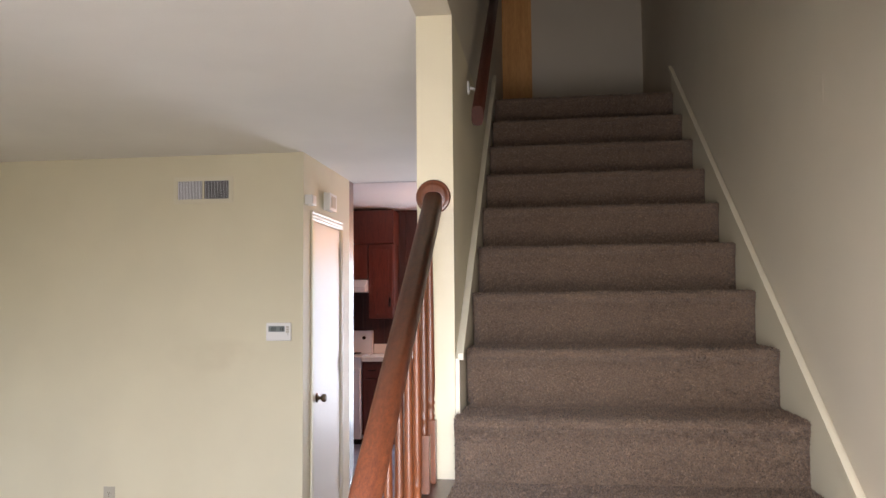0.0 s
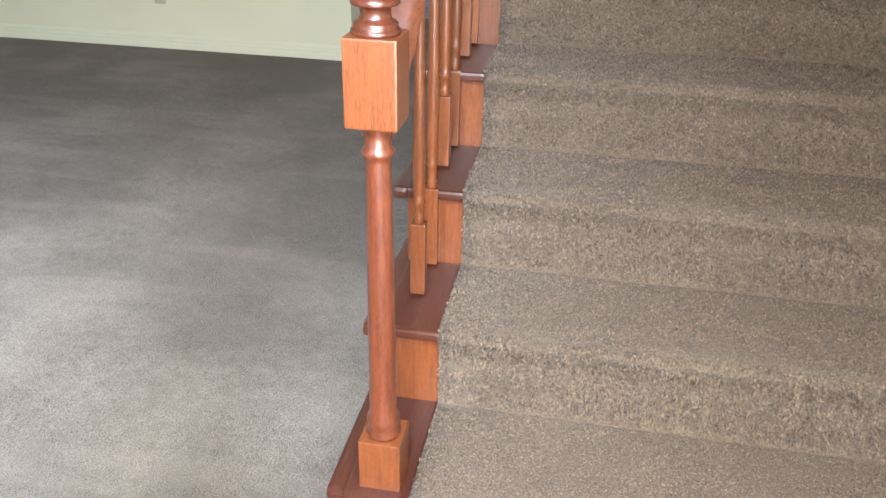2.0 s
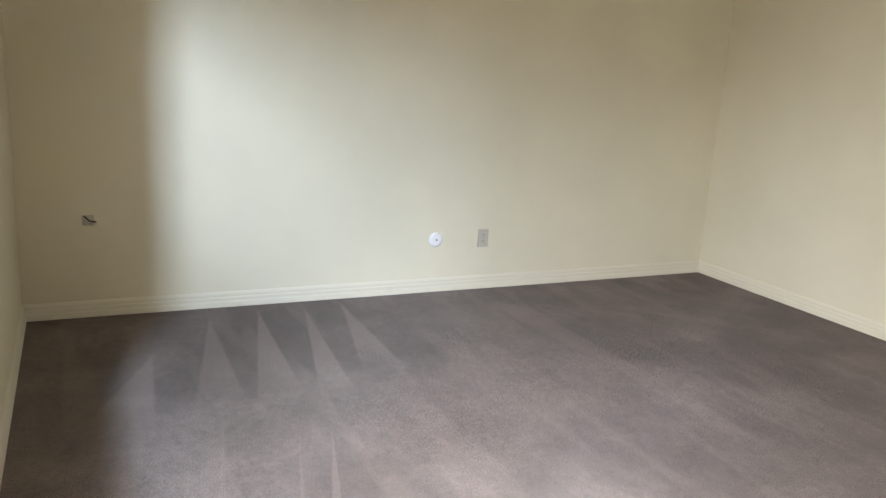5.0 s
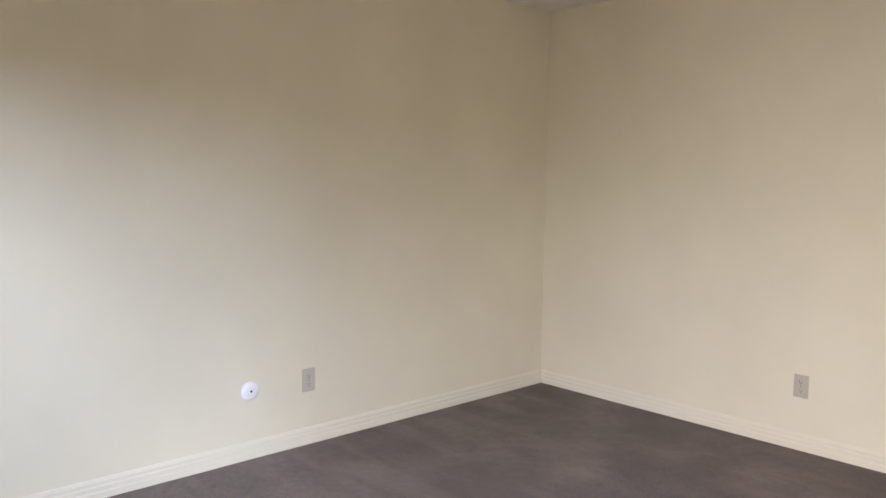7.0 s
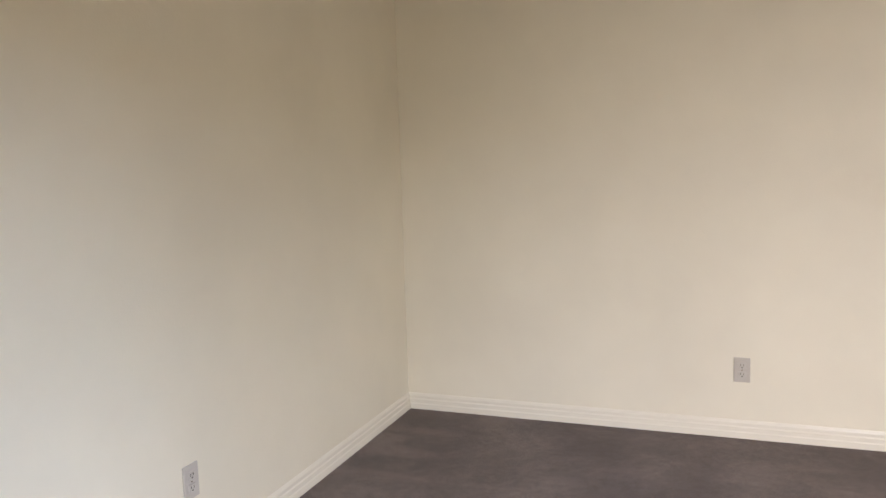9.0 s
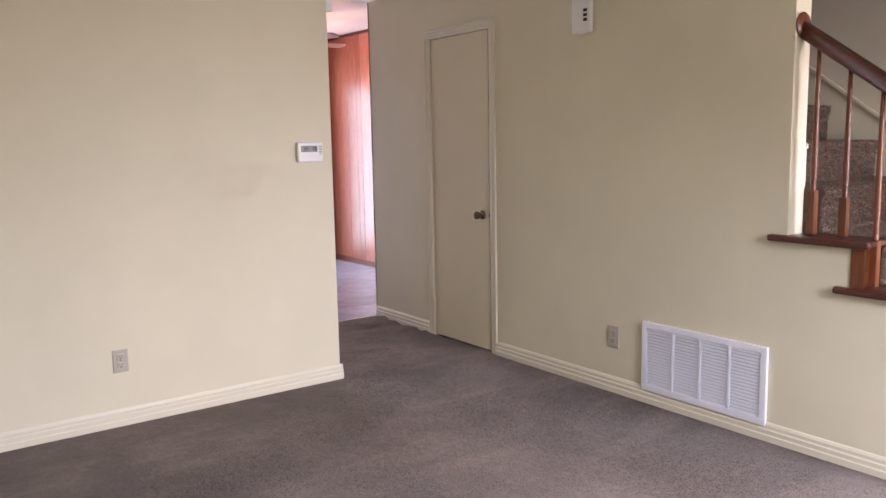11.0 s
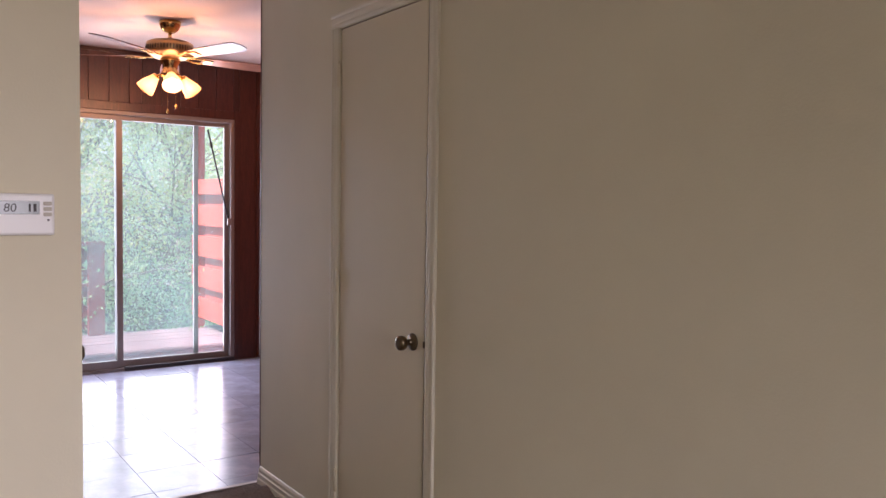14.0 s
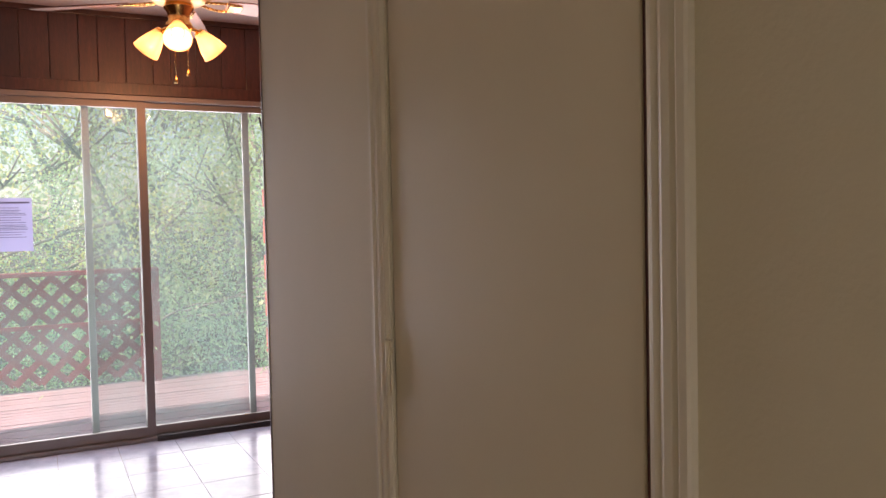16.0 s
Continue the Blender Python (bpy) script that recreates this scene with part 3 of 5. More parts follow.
part("apron", boxes(((WX0 - 0.05, YF + 0.001, WZ0 - 0.09), (WX1 + 0.05, YF + 0.015, WZ0 - 0.029), 0.003)), TRIM, w1)
for lo, hi in (((WX0 - 0.06, YF + 0.001, WZ0 + 0.001), (WX0 - 0.001, YF + 0.018, WZ1 + 0.06)), ((WX1 + 0.001, YF + 0.001, WZ0 + 0.001), (WX1 + 0.06, YF + 0.018, WZ1 + 0.06)),
               ((WX0, YF + 0.001, WZ1 + 0.001), (WX1, YF + 0.018, WZ1 + 0.06))):
    part("casing", boxes((lo, hi, 0.003)), TRIM, w1)
for lo, hi in (((WX0 + 0.001, YF - 0.12, WZ0 + 0.002), (WX0 + 0.04, YF - 0.08, WZ1 - 0.001)), ((WX1 - 0.04, YF - 0.12, WZ0 + 0.002), (WX1 - 0.001, YF - 0.08, WZ1 - 0.001)),
               ((WX0 + 0.04, YF - 0.12, WZ0 + 0.002), (WX1 - 0.04, YF - 0.08, WZ0 + 0.04)), ((WX0 + 0.04, YF - 0.12, WZ1 - 0.04), (WX1 - 0.04, YF - 0.08, WZ1 - 0.001)),
               ((WX0 + 0.04, YF - 0.115, 1.35), (WX1 - 0.04, YF - 0.085, 1.39))):
    part("window_frame", boxes((lo, hi, 0.003)), TRIM, w1)
# unseen mullion, added to cast the dark band on the long wall
part("mullion", boxes(((-0.46, YF - 0.118, WZ0 + 0.041), (-0.37, YF - 0.082, WZ1 - 0.041), 0.003)), TRIM, w1)
pane = part("pane", boxes(((WX0 + 0.03, YF - 0.102, WZ0 + 0.03), (WX1 - 0.03, YF - 0.098, WZ1 - 0.03))), GLASS, w1)
pane.visible_shadow = False

# ---------------- stairs ----------------
stairs = thing("staircase", "straight staircase covered in worn brown carpet", "stairs", kind="structure")


def step_mesh(xl, xr, first=False):
    """One carpeted step about its nosing at the origin: rounded nosing, riser below, tread behind; softly uneven."""
    prof = [(RUN + 0.03, 0.0)]
    prof += [(RUN * (1 - i / 6), 0.0) for i in range(0, 6)]
    for i in range(0, 8):
        a = math.pi / 2 + math.pi * 0.85 * i / 7
        prof.append((0.018 + 0.018 * math.cos(a), -0.018 + 0.018 * math.sin(a)))
    prof += [(0.016, -0.045), (0.020, -0.09), (0.022, -0.14), (0.020, -RISE + 0.012), (0.012, -RISE - 0.002)]
    bm = bmesh.new()
    n = 26
    rows = []
    for i in range(n + 1):
        x = xl + (xr - xl) * i / n
        row = []
        for j, (u, v) in enumerate(prof):
            w = 0.0022 * noise.noise(Vector((x * 9, u * 14, v * 16)))
            edge = 0.006 if i in (0, n) else 0.0
            row.append(bm.verts.new((x, u + w + edge * (j < 14) * 0.5, v + w - edge * 0.6)))
        rows.append(row)
    for a, b in zip(rows, rows[1:]):
        for j in range(len(prof) - 1):
            bm.faces.new((a[j], b[j], b[j + 1], a[j + 1])).smooth = True
    for row, x in ((rows[0], xl), (rows[-1], xr)):
        back = bm.verts.new((x, RUN + 0.03, -RISE))
        bm.faces.new(row + [back])
    return finish(bm, "step", CARPET_STAIR)


def pile_mesh(name, origins, normals, height, width, seed, lean=0.0):
    """Short tufts, one leaning triangle each, standing on the given places."""
    g = np.random.default_rng(seed)
    n = len(origins)
    o, nn = np.asarray(origins), np.asarray(normals)
    side = np.cross(nn, g.normal(size=(n, 3)))
    side /= np.linalg.norm(side, axis=1)[:, None] + 1e-9
    tip = o + nn * (height * g.uniform(0.6, 1.15, (n, 1))) + g.normal(size=(n, 3)) * height * 0.38
    tip[:, :2] += g.normal(size=(n, 2)) * lean
    a, b = o - side * width / 2 - nn * 0.001, o + side * width / 2 - nn * 0.001
    vs = np.stack([a, b, tip], axis=1).reshape(-1, 3)
    me = bpy.data.meshes.new(name)
    me.from_pydata(vs.tolist(), [], np.arange(3 * n).reshape(-1, 3).tolist())
    return me


def step_pile(xl, xr, n, seed):
    g = np.random.default_rng(seed)
    u = g.uniform(0, 1, n) * (RUN + RISE)
    x = g.uniform(xl, xr, n)
    o, nr = np.zeros((n, 3)), np.zeros((n, 3))
    tread = u < RUN
    o[:, 0] = x
    o[tread, 1], o[tread, 2] = u[tread] + 0.004, 0.0
    nr[tread] = (0, 0, 1)
    r = ~tread
    o[r, 2] = -(u[r] - RUN)
    o[r, 1] = np.where(o[r, 2] > -0.03, 0.001, np.minimum(0.001 + (-0.03 - o[r, 2]) * 0.4, 0.019))
    nr[r] = (0, -0.94, -0.33)
    edge = tread & (o[:, 1] < 0.02)
    o[edge, 2] -= 0.004
    nr[edge] = (0, -0.6, 0.8)
    tall = np.where(tread & ~edge, 0.0035, 0.0075)[:, None]
    me = pile_mesh("pile", o, nr, tall, 0.0052, seed + 1)
    me.materials.append(CARPET_STAIR)
    return me


open_step, closed_step = step_mesh(XL, XR - 0.014), step_mesh(XL + 0.014, XR - 0.014)
def floor_pile(x0, x1, y0, y1, n, seed):
    g = np.random.default_rng(seed)
    o = np.zeros((n, 3))
    o[:, 0], o[:, 1] = g.uniform(x0, x1, n), g.uniform(y0, y1, n)
    edge = np.minimum((o[:, 0] - x0) / 0.6, (y1 - o[:, 1]) / 0.6)
    o = o[g.uniform(0, 1, n) < edge]
    nr = np.tile((0.0, 0.0, 1.0), (len(o), 1))
    me = pile_mesh("pile", o, nr, 0.0032, 0.0065, seed + 1, 0.006)
    me.materials.append(CARPET)
    return me


def hall_pile(n, seed):
    g = np.random.default_rng(seed)
    o = np.zeros((n, 3))
    o[:, 0], o[:, 1] = g.uniform(XE, -0.02, n), g.uniform(-0.9, YE, n)
    n = int((keep := g.uniform(0, 1, n) < (o[:, 1] + 0.9) / 0.8).sum())
    o = o[keep]
    o[:, 2] = [hall_z(x, y) if y > 0.12 else 0.0 for x, y in o[:, :2]]
    me = pile_mesh("pile", o, np.tile((0.0, 0.0, 1.0), (n, 1)), 0.003, 0.008, seed + 1, 0.009)
    me.materials.append(CARPET)
    return me


tagged(new("hall_carpet_pile", hall_pile(26000, 31)), "ruffled brown cut pile of the hall carpet", "carpet pile", kind="stuff")
tagged(new("carpet_pile", floor_pile(-2.8, -0.02, YF + 0.02, -0.5, 240000, 21)), "short brown cut pile of the carpet", "carpet pile", kind="stuff")
open_pile, closed_pile = step_pile(XL, XR - 0.014, 34000, 5), step_pile(XL + 0.014, XR - 0.014, 16000, 6)
for k in range(1, 15):
    st = new("step", open_step if k < 7 else closed_step)
    st.parent = stairs
    st.location = (0, ny(k), k * RISE)
    pl = new("pile", open_pile if k < 7 else closed_pile)
    pl.parent = st
part("landing", boxes(((WT, ny(14) + RUN, Z2 - 0.2), (XR, Y2, Z2))), CARPET_STAIR, stairs)
bm = bmesh.new()
for k in range(1, 15):
    box(bm, (XL + 0.02, ny(k) + 0.05, k * RISE - 0.40 if k > 2 else 0.0), (XR - 0.02, ny(k + 1) + 0.06, k * RISE - 0.008))
part("carriage", bm, CONCRETE, stairs)


def skirt(x0, x1, ya, yb, lift, name):
    bm = bmesh.new()
    sl = RISE / RUN
    za, zb = (ya - ny(1)) * sl + RISE + lift, (yb - ny(1)) * sl + RISE + lift
    prism(bm, [(ya, max(za - 0.6, 0.0)), (ya, za), (yb, zb), (yb, zb - 0.6)], "x", x0, x1)
    part(name, bm, TRIM, stairs, "cream painted skirt board")
    bm = bmesh.new()
    w = 0.010 if x0 < 0.5 else -0.010
    xa, xb = (x1, x1 + w) if w > 0 else (x0 + w, x0)
    prism(bm, [(ya, za - 0.004), (ya, za + 0.016), (yb, zb + 0.016), (yb, zb - 0.004)], "x", xa - 0.004, xb + 0.002)
    part("skirt_cap", bm, TRIM, stairs)


skirt(XR - 0.014, XR - 0.001, ny(1) - 0.10, ny(14) + 0.05, 0.112, "skirt_board")
skirt(WT + 0.001, WT + 0.014, YP + 0.002, ny(14) + 0.05, 0.10, "skirt_board")

# wooden caps and riser ends on the open side
bev = 0.011
for k in range(1, 6):
    z = k * RISE
    end = ny(k) + 0.40 if k < 5 else YP + 0.075
    bm = bmesh.new()
    box(bm, (-0.036, ny(k) + 0.002, z - 0.038), (-0.001, end, z - 0.008), bev)
    box(bm, (-0.004, ny(k) + 0.002, z - 0.031), (XL + 0.002, (ny(k + 1) + 0.03) if k < 5 else YP - 0.002, z - 0.008), 0.007)
    part("tread_cap", bm, WOOD_CAP, stairs, "dark stained oak tread end")
    bm = bmesh.new()
    box(bm, (-0.006, ny(k) + 0.026, max(0.0, (k - 1) * RISE - 0.014)), (XL, ny(k) + 0.082, z - 0.034), 0.003)
    part("riser_end", bm, WOOD_RAIL, stairs, "reddish oak riser end")

# ---------------- railing ----------------
rail = thing("stair_railing", "turned oak stair railing with reddish glossy stain", "railing")
NX, NY = 0.062, ny(1) + 0.060
bm = bmesh.new()
box(bm, (NX - 0.038, NY - 0.038, 0.0), (NX + 0.038, NY + 0.038, 0.285), 0.003)
newel = part("newel_post", bm, WOOD_RAIL, rail, "square foot of the newel post")
bm = bmesh.new()
box(bm, (NX - 0.039, NY - 0.039, 0.866), (NX + 0.039, NY + 0.039, 0.995), 0.003)
part("block", bm, WOOD_RAIL, newel, "square orange-brown oak block")
bm = bmesh.new()
lathe(bm, [(0.030, 0.284), (0.031, 0.292), (0.026, 0.300), (0.029, 0.312), (0.029, 0.322), (0.0240, 0.335), (0.0235, 0.42), (0.0225, 0.55), (0.0210, 0.68), (0.0192, 0.805),
           (0.0187, 0.812), (0.0240, 0.817), (0.0252, 0.821), (0.0240, 0.826), (0.0198, 0.830), (0.0192, 0.850), (0.0205, 0.860), (0.0225, 0.867)], (NX, NY, 0), 24)
part("shaft", bm, WOOD_TURNED, newel, "turned dark red shaft")
bm = bmesh.new()
lathe(bm, [(0.0345, 0.994), (0.0355, 0.998), (0.0345, 1.002), (0.031, 1.004), (0.032, 1.008), (0.030, 1.012), (0.023, 1.015), (0.0215, 1.021), (0.022, 1.029), (0.025, 1.033), (0.0335, 1.0345),
           (0.0348, 1.0365), (0.0335, 1.041), (0.028, 1.048), (0.018, 1.0545), (0.008, 1.057), (0.0, 1.0575)], (NX, NY, 0), 28)
part("finial", bm, WOOD_TURNED, newel, "mushroom finial")


def baluster_mesh():
    bm = bmesh.new()
    h = 0.19
    box(bm, (-0.0155, -0.0155, 0.0), (0.0155, 0.0155, h), 0.002)
    prof = [(0.0135, h - 0.001), (0.0095, h + 0.006), (0.013, h + 0.013), (0.0095, h + 0.020), (0.0115, h + 0.032), (0.0095, h + 0.046), (0.0135, h + 0.054),
            (0.0100, h + 0.062), (0.0125, h + 0.085), (0.0130, h + 0.14), (0.0115, h + 0.30), (0.0092, h + 0.50), (0.0080, h + 0.60)]
    lathe(bm, prof, seg=14)
    return finish(bm, "baluster", WOOD_RAIL)


bal = baluster_mesh()
SLOPE = 0.7075


def rail_z(y):
    return 1.735 + SLOPE * (y + 2.196)


for k in range(2, 6):
    for off in (0.146, 0.279):
        o = new("baluster", bal)
        o.parent = rail
        o.location = (0.05, ny(k) + off, k * RISE - 0.003)
        o.scale = (1, 1, (rail_z(ny(k) + off) - 0.03 - k * RISE) / 0.79)
        o.rotation_euler = (0, 0, radians(random.uniform(-4, 4)))


def handrail(name, x, ya, za, yb, zb, w, h, material, parent, label):
    bm = bmesh.new()
    out = []
    for i in range(20):
        a = 2 * math.pi * i / 20
        c, s = math.cos(a), math.sin(a)
        e = 0.62
        out.append((math.copysign(abs(c) ** e, c) * w / 2, math.copysign(abs(s) ** e, s) * h / 2))
    A = [bm.verts.new((x + u, ya, za + v)) for u, v in out]
    B = [bm.verts.new((x + u, yb, zb + v)) for u, v in out]
    bm.faces.new(A)
    bm.faces.new(B[::-1])
    for i in range(20):
        bm.faces.new((A[i], B[i], B[(i + 1) % 20], A[(i + 1) % 20])).smooth = True
    return part(name, bm, material, parent, label)


WOOD_ALONG = wood("stained_oak_rail", (0.055, 0.013, 0.006), (0.22, 0.060, 0.020), 0.45, (26, 2.2, 14), 0.12)
handrail("handrail", 0.052, NY + 0.036, rail_z(NY + 0.036), YP + 0.001 - 0.012, rail_z(YP - 0.012), 0.058, 0.078, WOOD_ALONG, rail, "sloping moulded handrail")
bm = bmesh.new()
lathe(bm, [(0.0, 0.0), (0.052, 0.0), (0.055, 0.005), (0.050, 0.009), (0.047, 0.007), (0.043, 0.013), (0.036, 0.014), (0.0, 0.014)], seg=30,
      m=Matrix.Translation((0.052, YP - 0.001, rail_z(YP) + 0.012)) @ Matrix.Rotation(math.pi / 2, 4, "X"))
part("rosette", bm, WOOD_RAIL, rail, "round wall rosette")

wall_rail = thing("wall_handrail", "dark red wooden handrail fixed to the stair wall", "handrail")
handrail("rail", 0.172, -1.85, 2.12, ny(14) + 0.35, 2.12 + (ny(14) + 0.35 + 1.85) * 0.76, 0.042, 0.070, WOOD_CAP, wall_rail, "")
for y in (-1.60, -0.2):
    bm = bmesh.new()
    z = 2.12 + (y + 1.85) * 0.76
    lathe(bm, [(0.0, 0.0), (0.026, 0.0), (0.024, 0.006), (0.010, 0.009), (0.0, 0.010)], seg=16, m=Matrix.Translation((WT + 0.001, y, z - 0.02)) @ Matrix.Rotation(math.pi / 2, 4, "Y"))
    tube(bm, (WT + 0.004, y, z - 0.02), (0.172, y, z - 0.034), 0.006)
    part("bracket", bm, WHITE_PLASTIC, wall_rail, "white rail bracket")

# door at the head of the stairs
ud = thing("door_4", "orange wooden door on the upper landing, warm light put into its colour", "door", kind="structure")
bm = bmesh.new()
box(bm, (WT + 0.002, Y2 - 0.03, Z2 + 0.012), (0.335, Y2 - 0.002, Z2 + 2.03), 0.003)
part("slab", bm, ORANGE_DOOR, ud)


# ---------------- small fixtures ----------------
def outlet(label, place, yaw):
    """A duplex outlet; its back on the wall, facing -y before it is turned."""
    o = thing("wall_outlet", label, "outlet", "wall outlets")
    bm = bmesh.new()
    box(bm, (-0.036, -0.006, -0.058), (0.036, 0.001, 0.058), 0.003)
    part("cover_plate", bm, IVORY, o)
    for z in (-0.021, 0.021):
        bm = bmesh.new()
        box(bm, (-0.017, -0.0085, z - 0.014), (0.017, -0.004, z + 0.014), 0.003)
        rec = part("receptacle", bm, IVORY, o)
        bm = boxes(((-0.0075, -0.0092, z - 0.002), (-0.0055, -0.008, z + 0.008)), ((0.0055, -0.0092, z - 0.002), (0.0075, -0.008, z + 0.007)))
        lathe(bm, [(0.0, 0.0), (0.0028, 0.0), (0.0028, 0.0008), (0, 0.0008)], seg=8, m=Matrix.Translation((0, -0.0084, z - 0.008)) @ Matrix.Rotation(math.pi / 2, 4, "X"))
        part("slot", bm, DARK, rec)
    bm = bmesh.new()
    lathe(bm, [(0.0, 0.0), (0.003, 0.0), (0.0025, 0.0012), (0, 0.0014)], seg=8, m=Matrix.Translation((0, -0.006, 0)) @ Matrix.Rotation(math.pi / 2, 4, "X"))
    part("screw", bm, ANTIQUE, o)
    o.matrix_basis = pose(*place, 0, 0, yaw)
    return o


ot = outlet("ivory duplex outlet low on the cream wall", (-2.228, -0.0005, 0.325), 0)
copy_thing(ot, pose(XW + 0.0005, -1.805, 0.326, 0, 0, 90))
copy_thing(ot, pose(-0.0005, -1.163, 0.306, 0, 0, -90))

cp = thing("cable_plate", "round white cable cover low on the long wall", "cable cover")
bm = bmesh.new()
lathe(bm, [(0.0, 0.0), (0.046, 0.0), (0.046, 0.003), (0.041, 0.009), (0.026, 0.013), (0.0, 0.0145)], seg=30, m=Matrix.Translation((XW, -2.131, 0.328)) @ Matrix.Rotation(math.pi / 2, 4, "Y"))
part("cover", bm, WHITE_PLASTIC, cp)
bm = bmesh.new()
lathe(bm, [(0.0, 0.0), (0.006, 0.0), (0.004, 0.004), (0.0, 0.004)], seg=10, m=Matrix.Translation((XW + 0.0140, -2.131, 0.328)) @ Matrix.Rotation(math.pi / 2, 4, "Y"))
part("socket", bm, DARK, cp)

jk = thing("phone_jack", "open phone jack box with loose wire on the wall", "phone jack")
bm = boxes(((XW, -4.095, 0.485), (XW + 0.012, -4.04, 0.535), 0.002))
part("back_box", bm, IVORY, jk)
bm = bmesh.new()
tube(bm, (XW + 0.012, -4.085, 0.53), (XW + 0.025, -4.06, 0.508), 0.004)
tube(bm, (XW + 0.025, -4.06, 0.508), (XW + 0.014, -4.03, 0.50), 0.004)
part("wire", bm, DARK, jk)

def lettering(text, size, place):
    """Flat figures on a wall that faces -y, as a bmesh."""
    cu = bpy.data.curves.new("figures", "FONT")
    cu.body, cu.size, cu.extrude, cu.shear = text, size, 0.0004, 0.12
    ob = new("figures", cu)
    bpy.context.view_layer.update()
    me = bpy.data.meshes.new_from_object(ob.evaluated_get(bpy.context.evaluated_depsgraph_get()))
    bpy.data.objects.remove(ob)
    bm = bmesh.new()
    bm.from_mesh(me)
    bmesh.ops.transform(bm, matrix=Matrix.Translation(place) @ Matrix.Rotation(math.pi / 2, 4, "X"), verts=bm.verts)
    return bm


# thermostat
tm = thing("thermostat", "white digital thermostat with small grey display", "thermostat")
bm = bmesh.new()
box(bm, (-1.247, -0.028, 1.255), (-1.096, 0.0, 1.362), 0.007)
part("case", bm, WHITE_PLASTIC, tm)
part("display", boxes(((-1.230, -0.0295, 1.309), (-1.131, -0.026, 1.343), 0.001)), GREY_LCD, tm, "grey display")
part("digits", lettering("80", 0.030, (-1.215, -0.0300, 1.3155)), DARK, tm, "dark figures")
part("mode_mark", boxes(((-1.157, -0.0302, 1.316), (-1.152, -0.0288, 1.336)), ((-1.146, -0.0302, 1.316), (-1.139, -0.0288, 1.336))), DARK, tm)
for z in (1.337, 1.323, 1.309):
    part("button", boxes(((-1.123, -0.0305, z - 0.005), (-1.103, -0.027, z + 0.005), 0.003)), IVORY, tm)
part("indicator", boxes(((-1.114, -0.0295, 1.292), (-1.109, -0.0275, 1.297))), DARK, tm)

# supply register high on the thermostat wall
vr = thing("air_register", "white steel supply register with upright louvres", "vent")
vx0, vx1, vz0, vz1 = -1.845, -1.468, 2.089, 2.252
bm = boxes(((vx0, -0.008, vz0), (vx1, 0.0, vz0 + 0.026), 0.002), ((vx0, -0.008, vz1 - 0.026), (vx1, 0.0, vz1), 0.002),
           ((vx0, -0.008, vz0 + 0.026), (vx0 + 0.026, 0.0, vz1 - 0.026)), ((vx1 - 0.026, -0.008, vz0 + 0.026), (vx1, 0.0, vz1 - 0.026)),
           (((vx0 + vx1) / 2 - 0.006, -0.008, vz0 + 0.026), ((vx0 + vx1) / 2 + 0.006, 0.0, vz1 - 0.026)))
part("frame", bm, TRIM, vr, "cream painted register frame")
part("backing", boxes(((vx0 + 0.02, -0.002, vz0 + 0.02), (vx1 - 0.02, -0.0005, vz1 - 0.02))), DARK, vr)
n_l = 34
for i in range(n_l):
    x = vx0 + 0.032 + (vx1 - vx0 - 0.064) * i / (n_l - 1)
    if abs(x - (vx0 + vx1) / 2) < 0.009:
        continue
    bm = boxes(((-0.0025, -0.0009, vz0 + 0.026), (0.0025, 0.0009, vz1 - 0.026)))
    s = part("louvre", bm, WHITE_METAL, vr)
    s.location = (x, -0.0055, 0)
    s.rotation_euler = (0, 0, radians(8 if x < (vx0 + vx1) / 2 else -62))

# return air grille low on the closet wall
rg = thing("return_air_grille", "large white steel return air grille with fine slats", "vent")
ry0, ry1, rz0, rz1 = -2.057, -1.364, 0.069, 0.426
F = 0.030
bm = boxes(((-0.017, ry0, rz0), (0.0, ry1, rz0 + F), 0.002), ((-0.017, ry0, rz1 - F), (0.0, ry1, rz1), 0.002),
           ((-0.017, ry0, rz0 + F), (0.0, ry0 + F, rz1 - F)), ((-0.017, ry1 - F, rz0 + F), (0.0, ry1, rz1 - F)))
part("frame", bm, WHITE_METAL, rg)
part("backing", boxes(((-0.003, ry0 + 0.02, rz0 + 0.02), (-0.0005, ry1 - 0.02, rz1 - 0.02))), FILTER, rg, "grey filter pad")
cols = 4
cw = (ry1 - ry0 - 2 * F) / cols
for c in range(1, cols):
    y = ry0 + F + cw * c
    part("mullion", boxes(((-0.0165, y - 0.006, rz0 + F), (-0.003, y + 0.006, rz1 - F))), WHITE_METAL, rg)
bm = bmesh.new()
box(bm, (-0.0078, -cw / 2 + 0.004, -0.0007), (0.0078, cw / 2 - 0.004, 0.0007))
slat = finish(bm, "slat", WHITE_METAL)
for c in range(cols):
    for i in range(19):
        s = new("slat", slat)
        s.parent = rg
        s.location = (-0.0095, ry0 + F + cw * (c + 0.5), rz0 + F + 0.006 + (rz1 - rz0 - 2 * F - 0.012) * i / 18)
        s.rotation_euler = (0, radians(-38), 0)
for y in (ry0 + 0.08, ry1 - 0.08):
    part("latch", boxes(((-0.017, y - 0.014, rz1 - 0.020), (-0.013, y + 0.014, rz1 - 0.012), 0.001)), WHITE_METAL, rg)

# alarm on the closet wall
al = thing("wall_alarm", "white plastic alarm box with three dark slots", "alarm")
bm = bmesh.new()
box(bm, (-0.032, -1.003, 1.905), (0.0, -0.872, 2.085), 0.010)
part("case", bm, WHITE_PLASTIC, al)
for i in range(3):
    part("slot", boxes(((-0.0335, -0.984, 1.962 + i * 0.024), (-0.030, -0.956, 1.978 + i * 0.024), 0.001)), DARK, al)

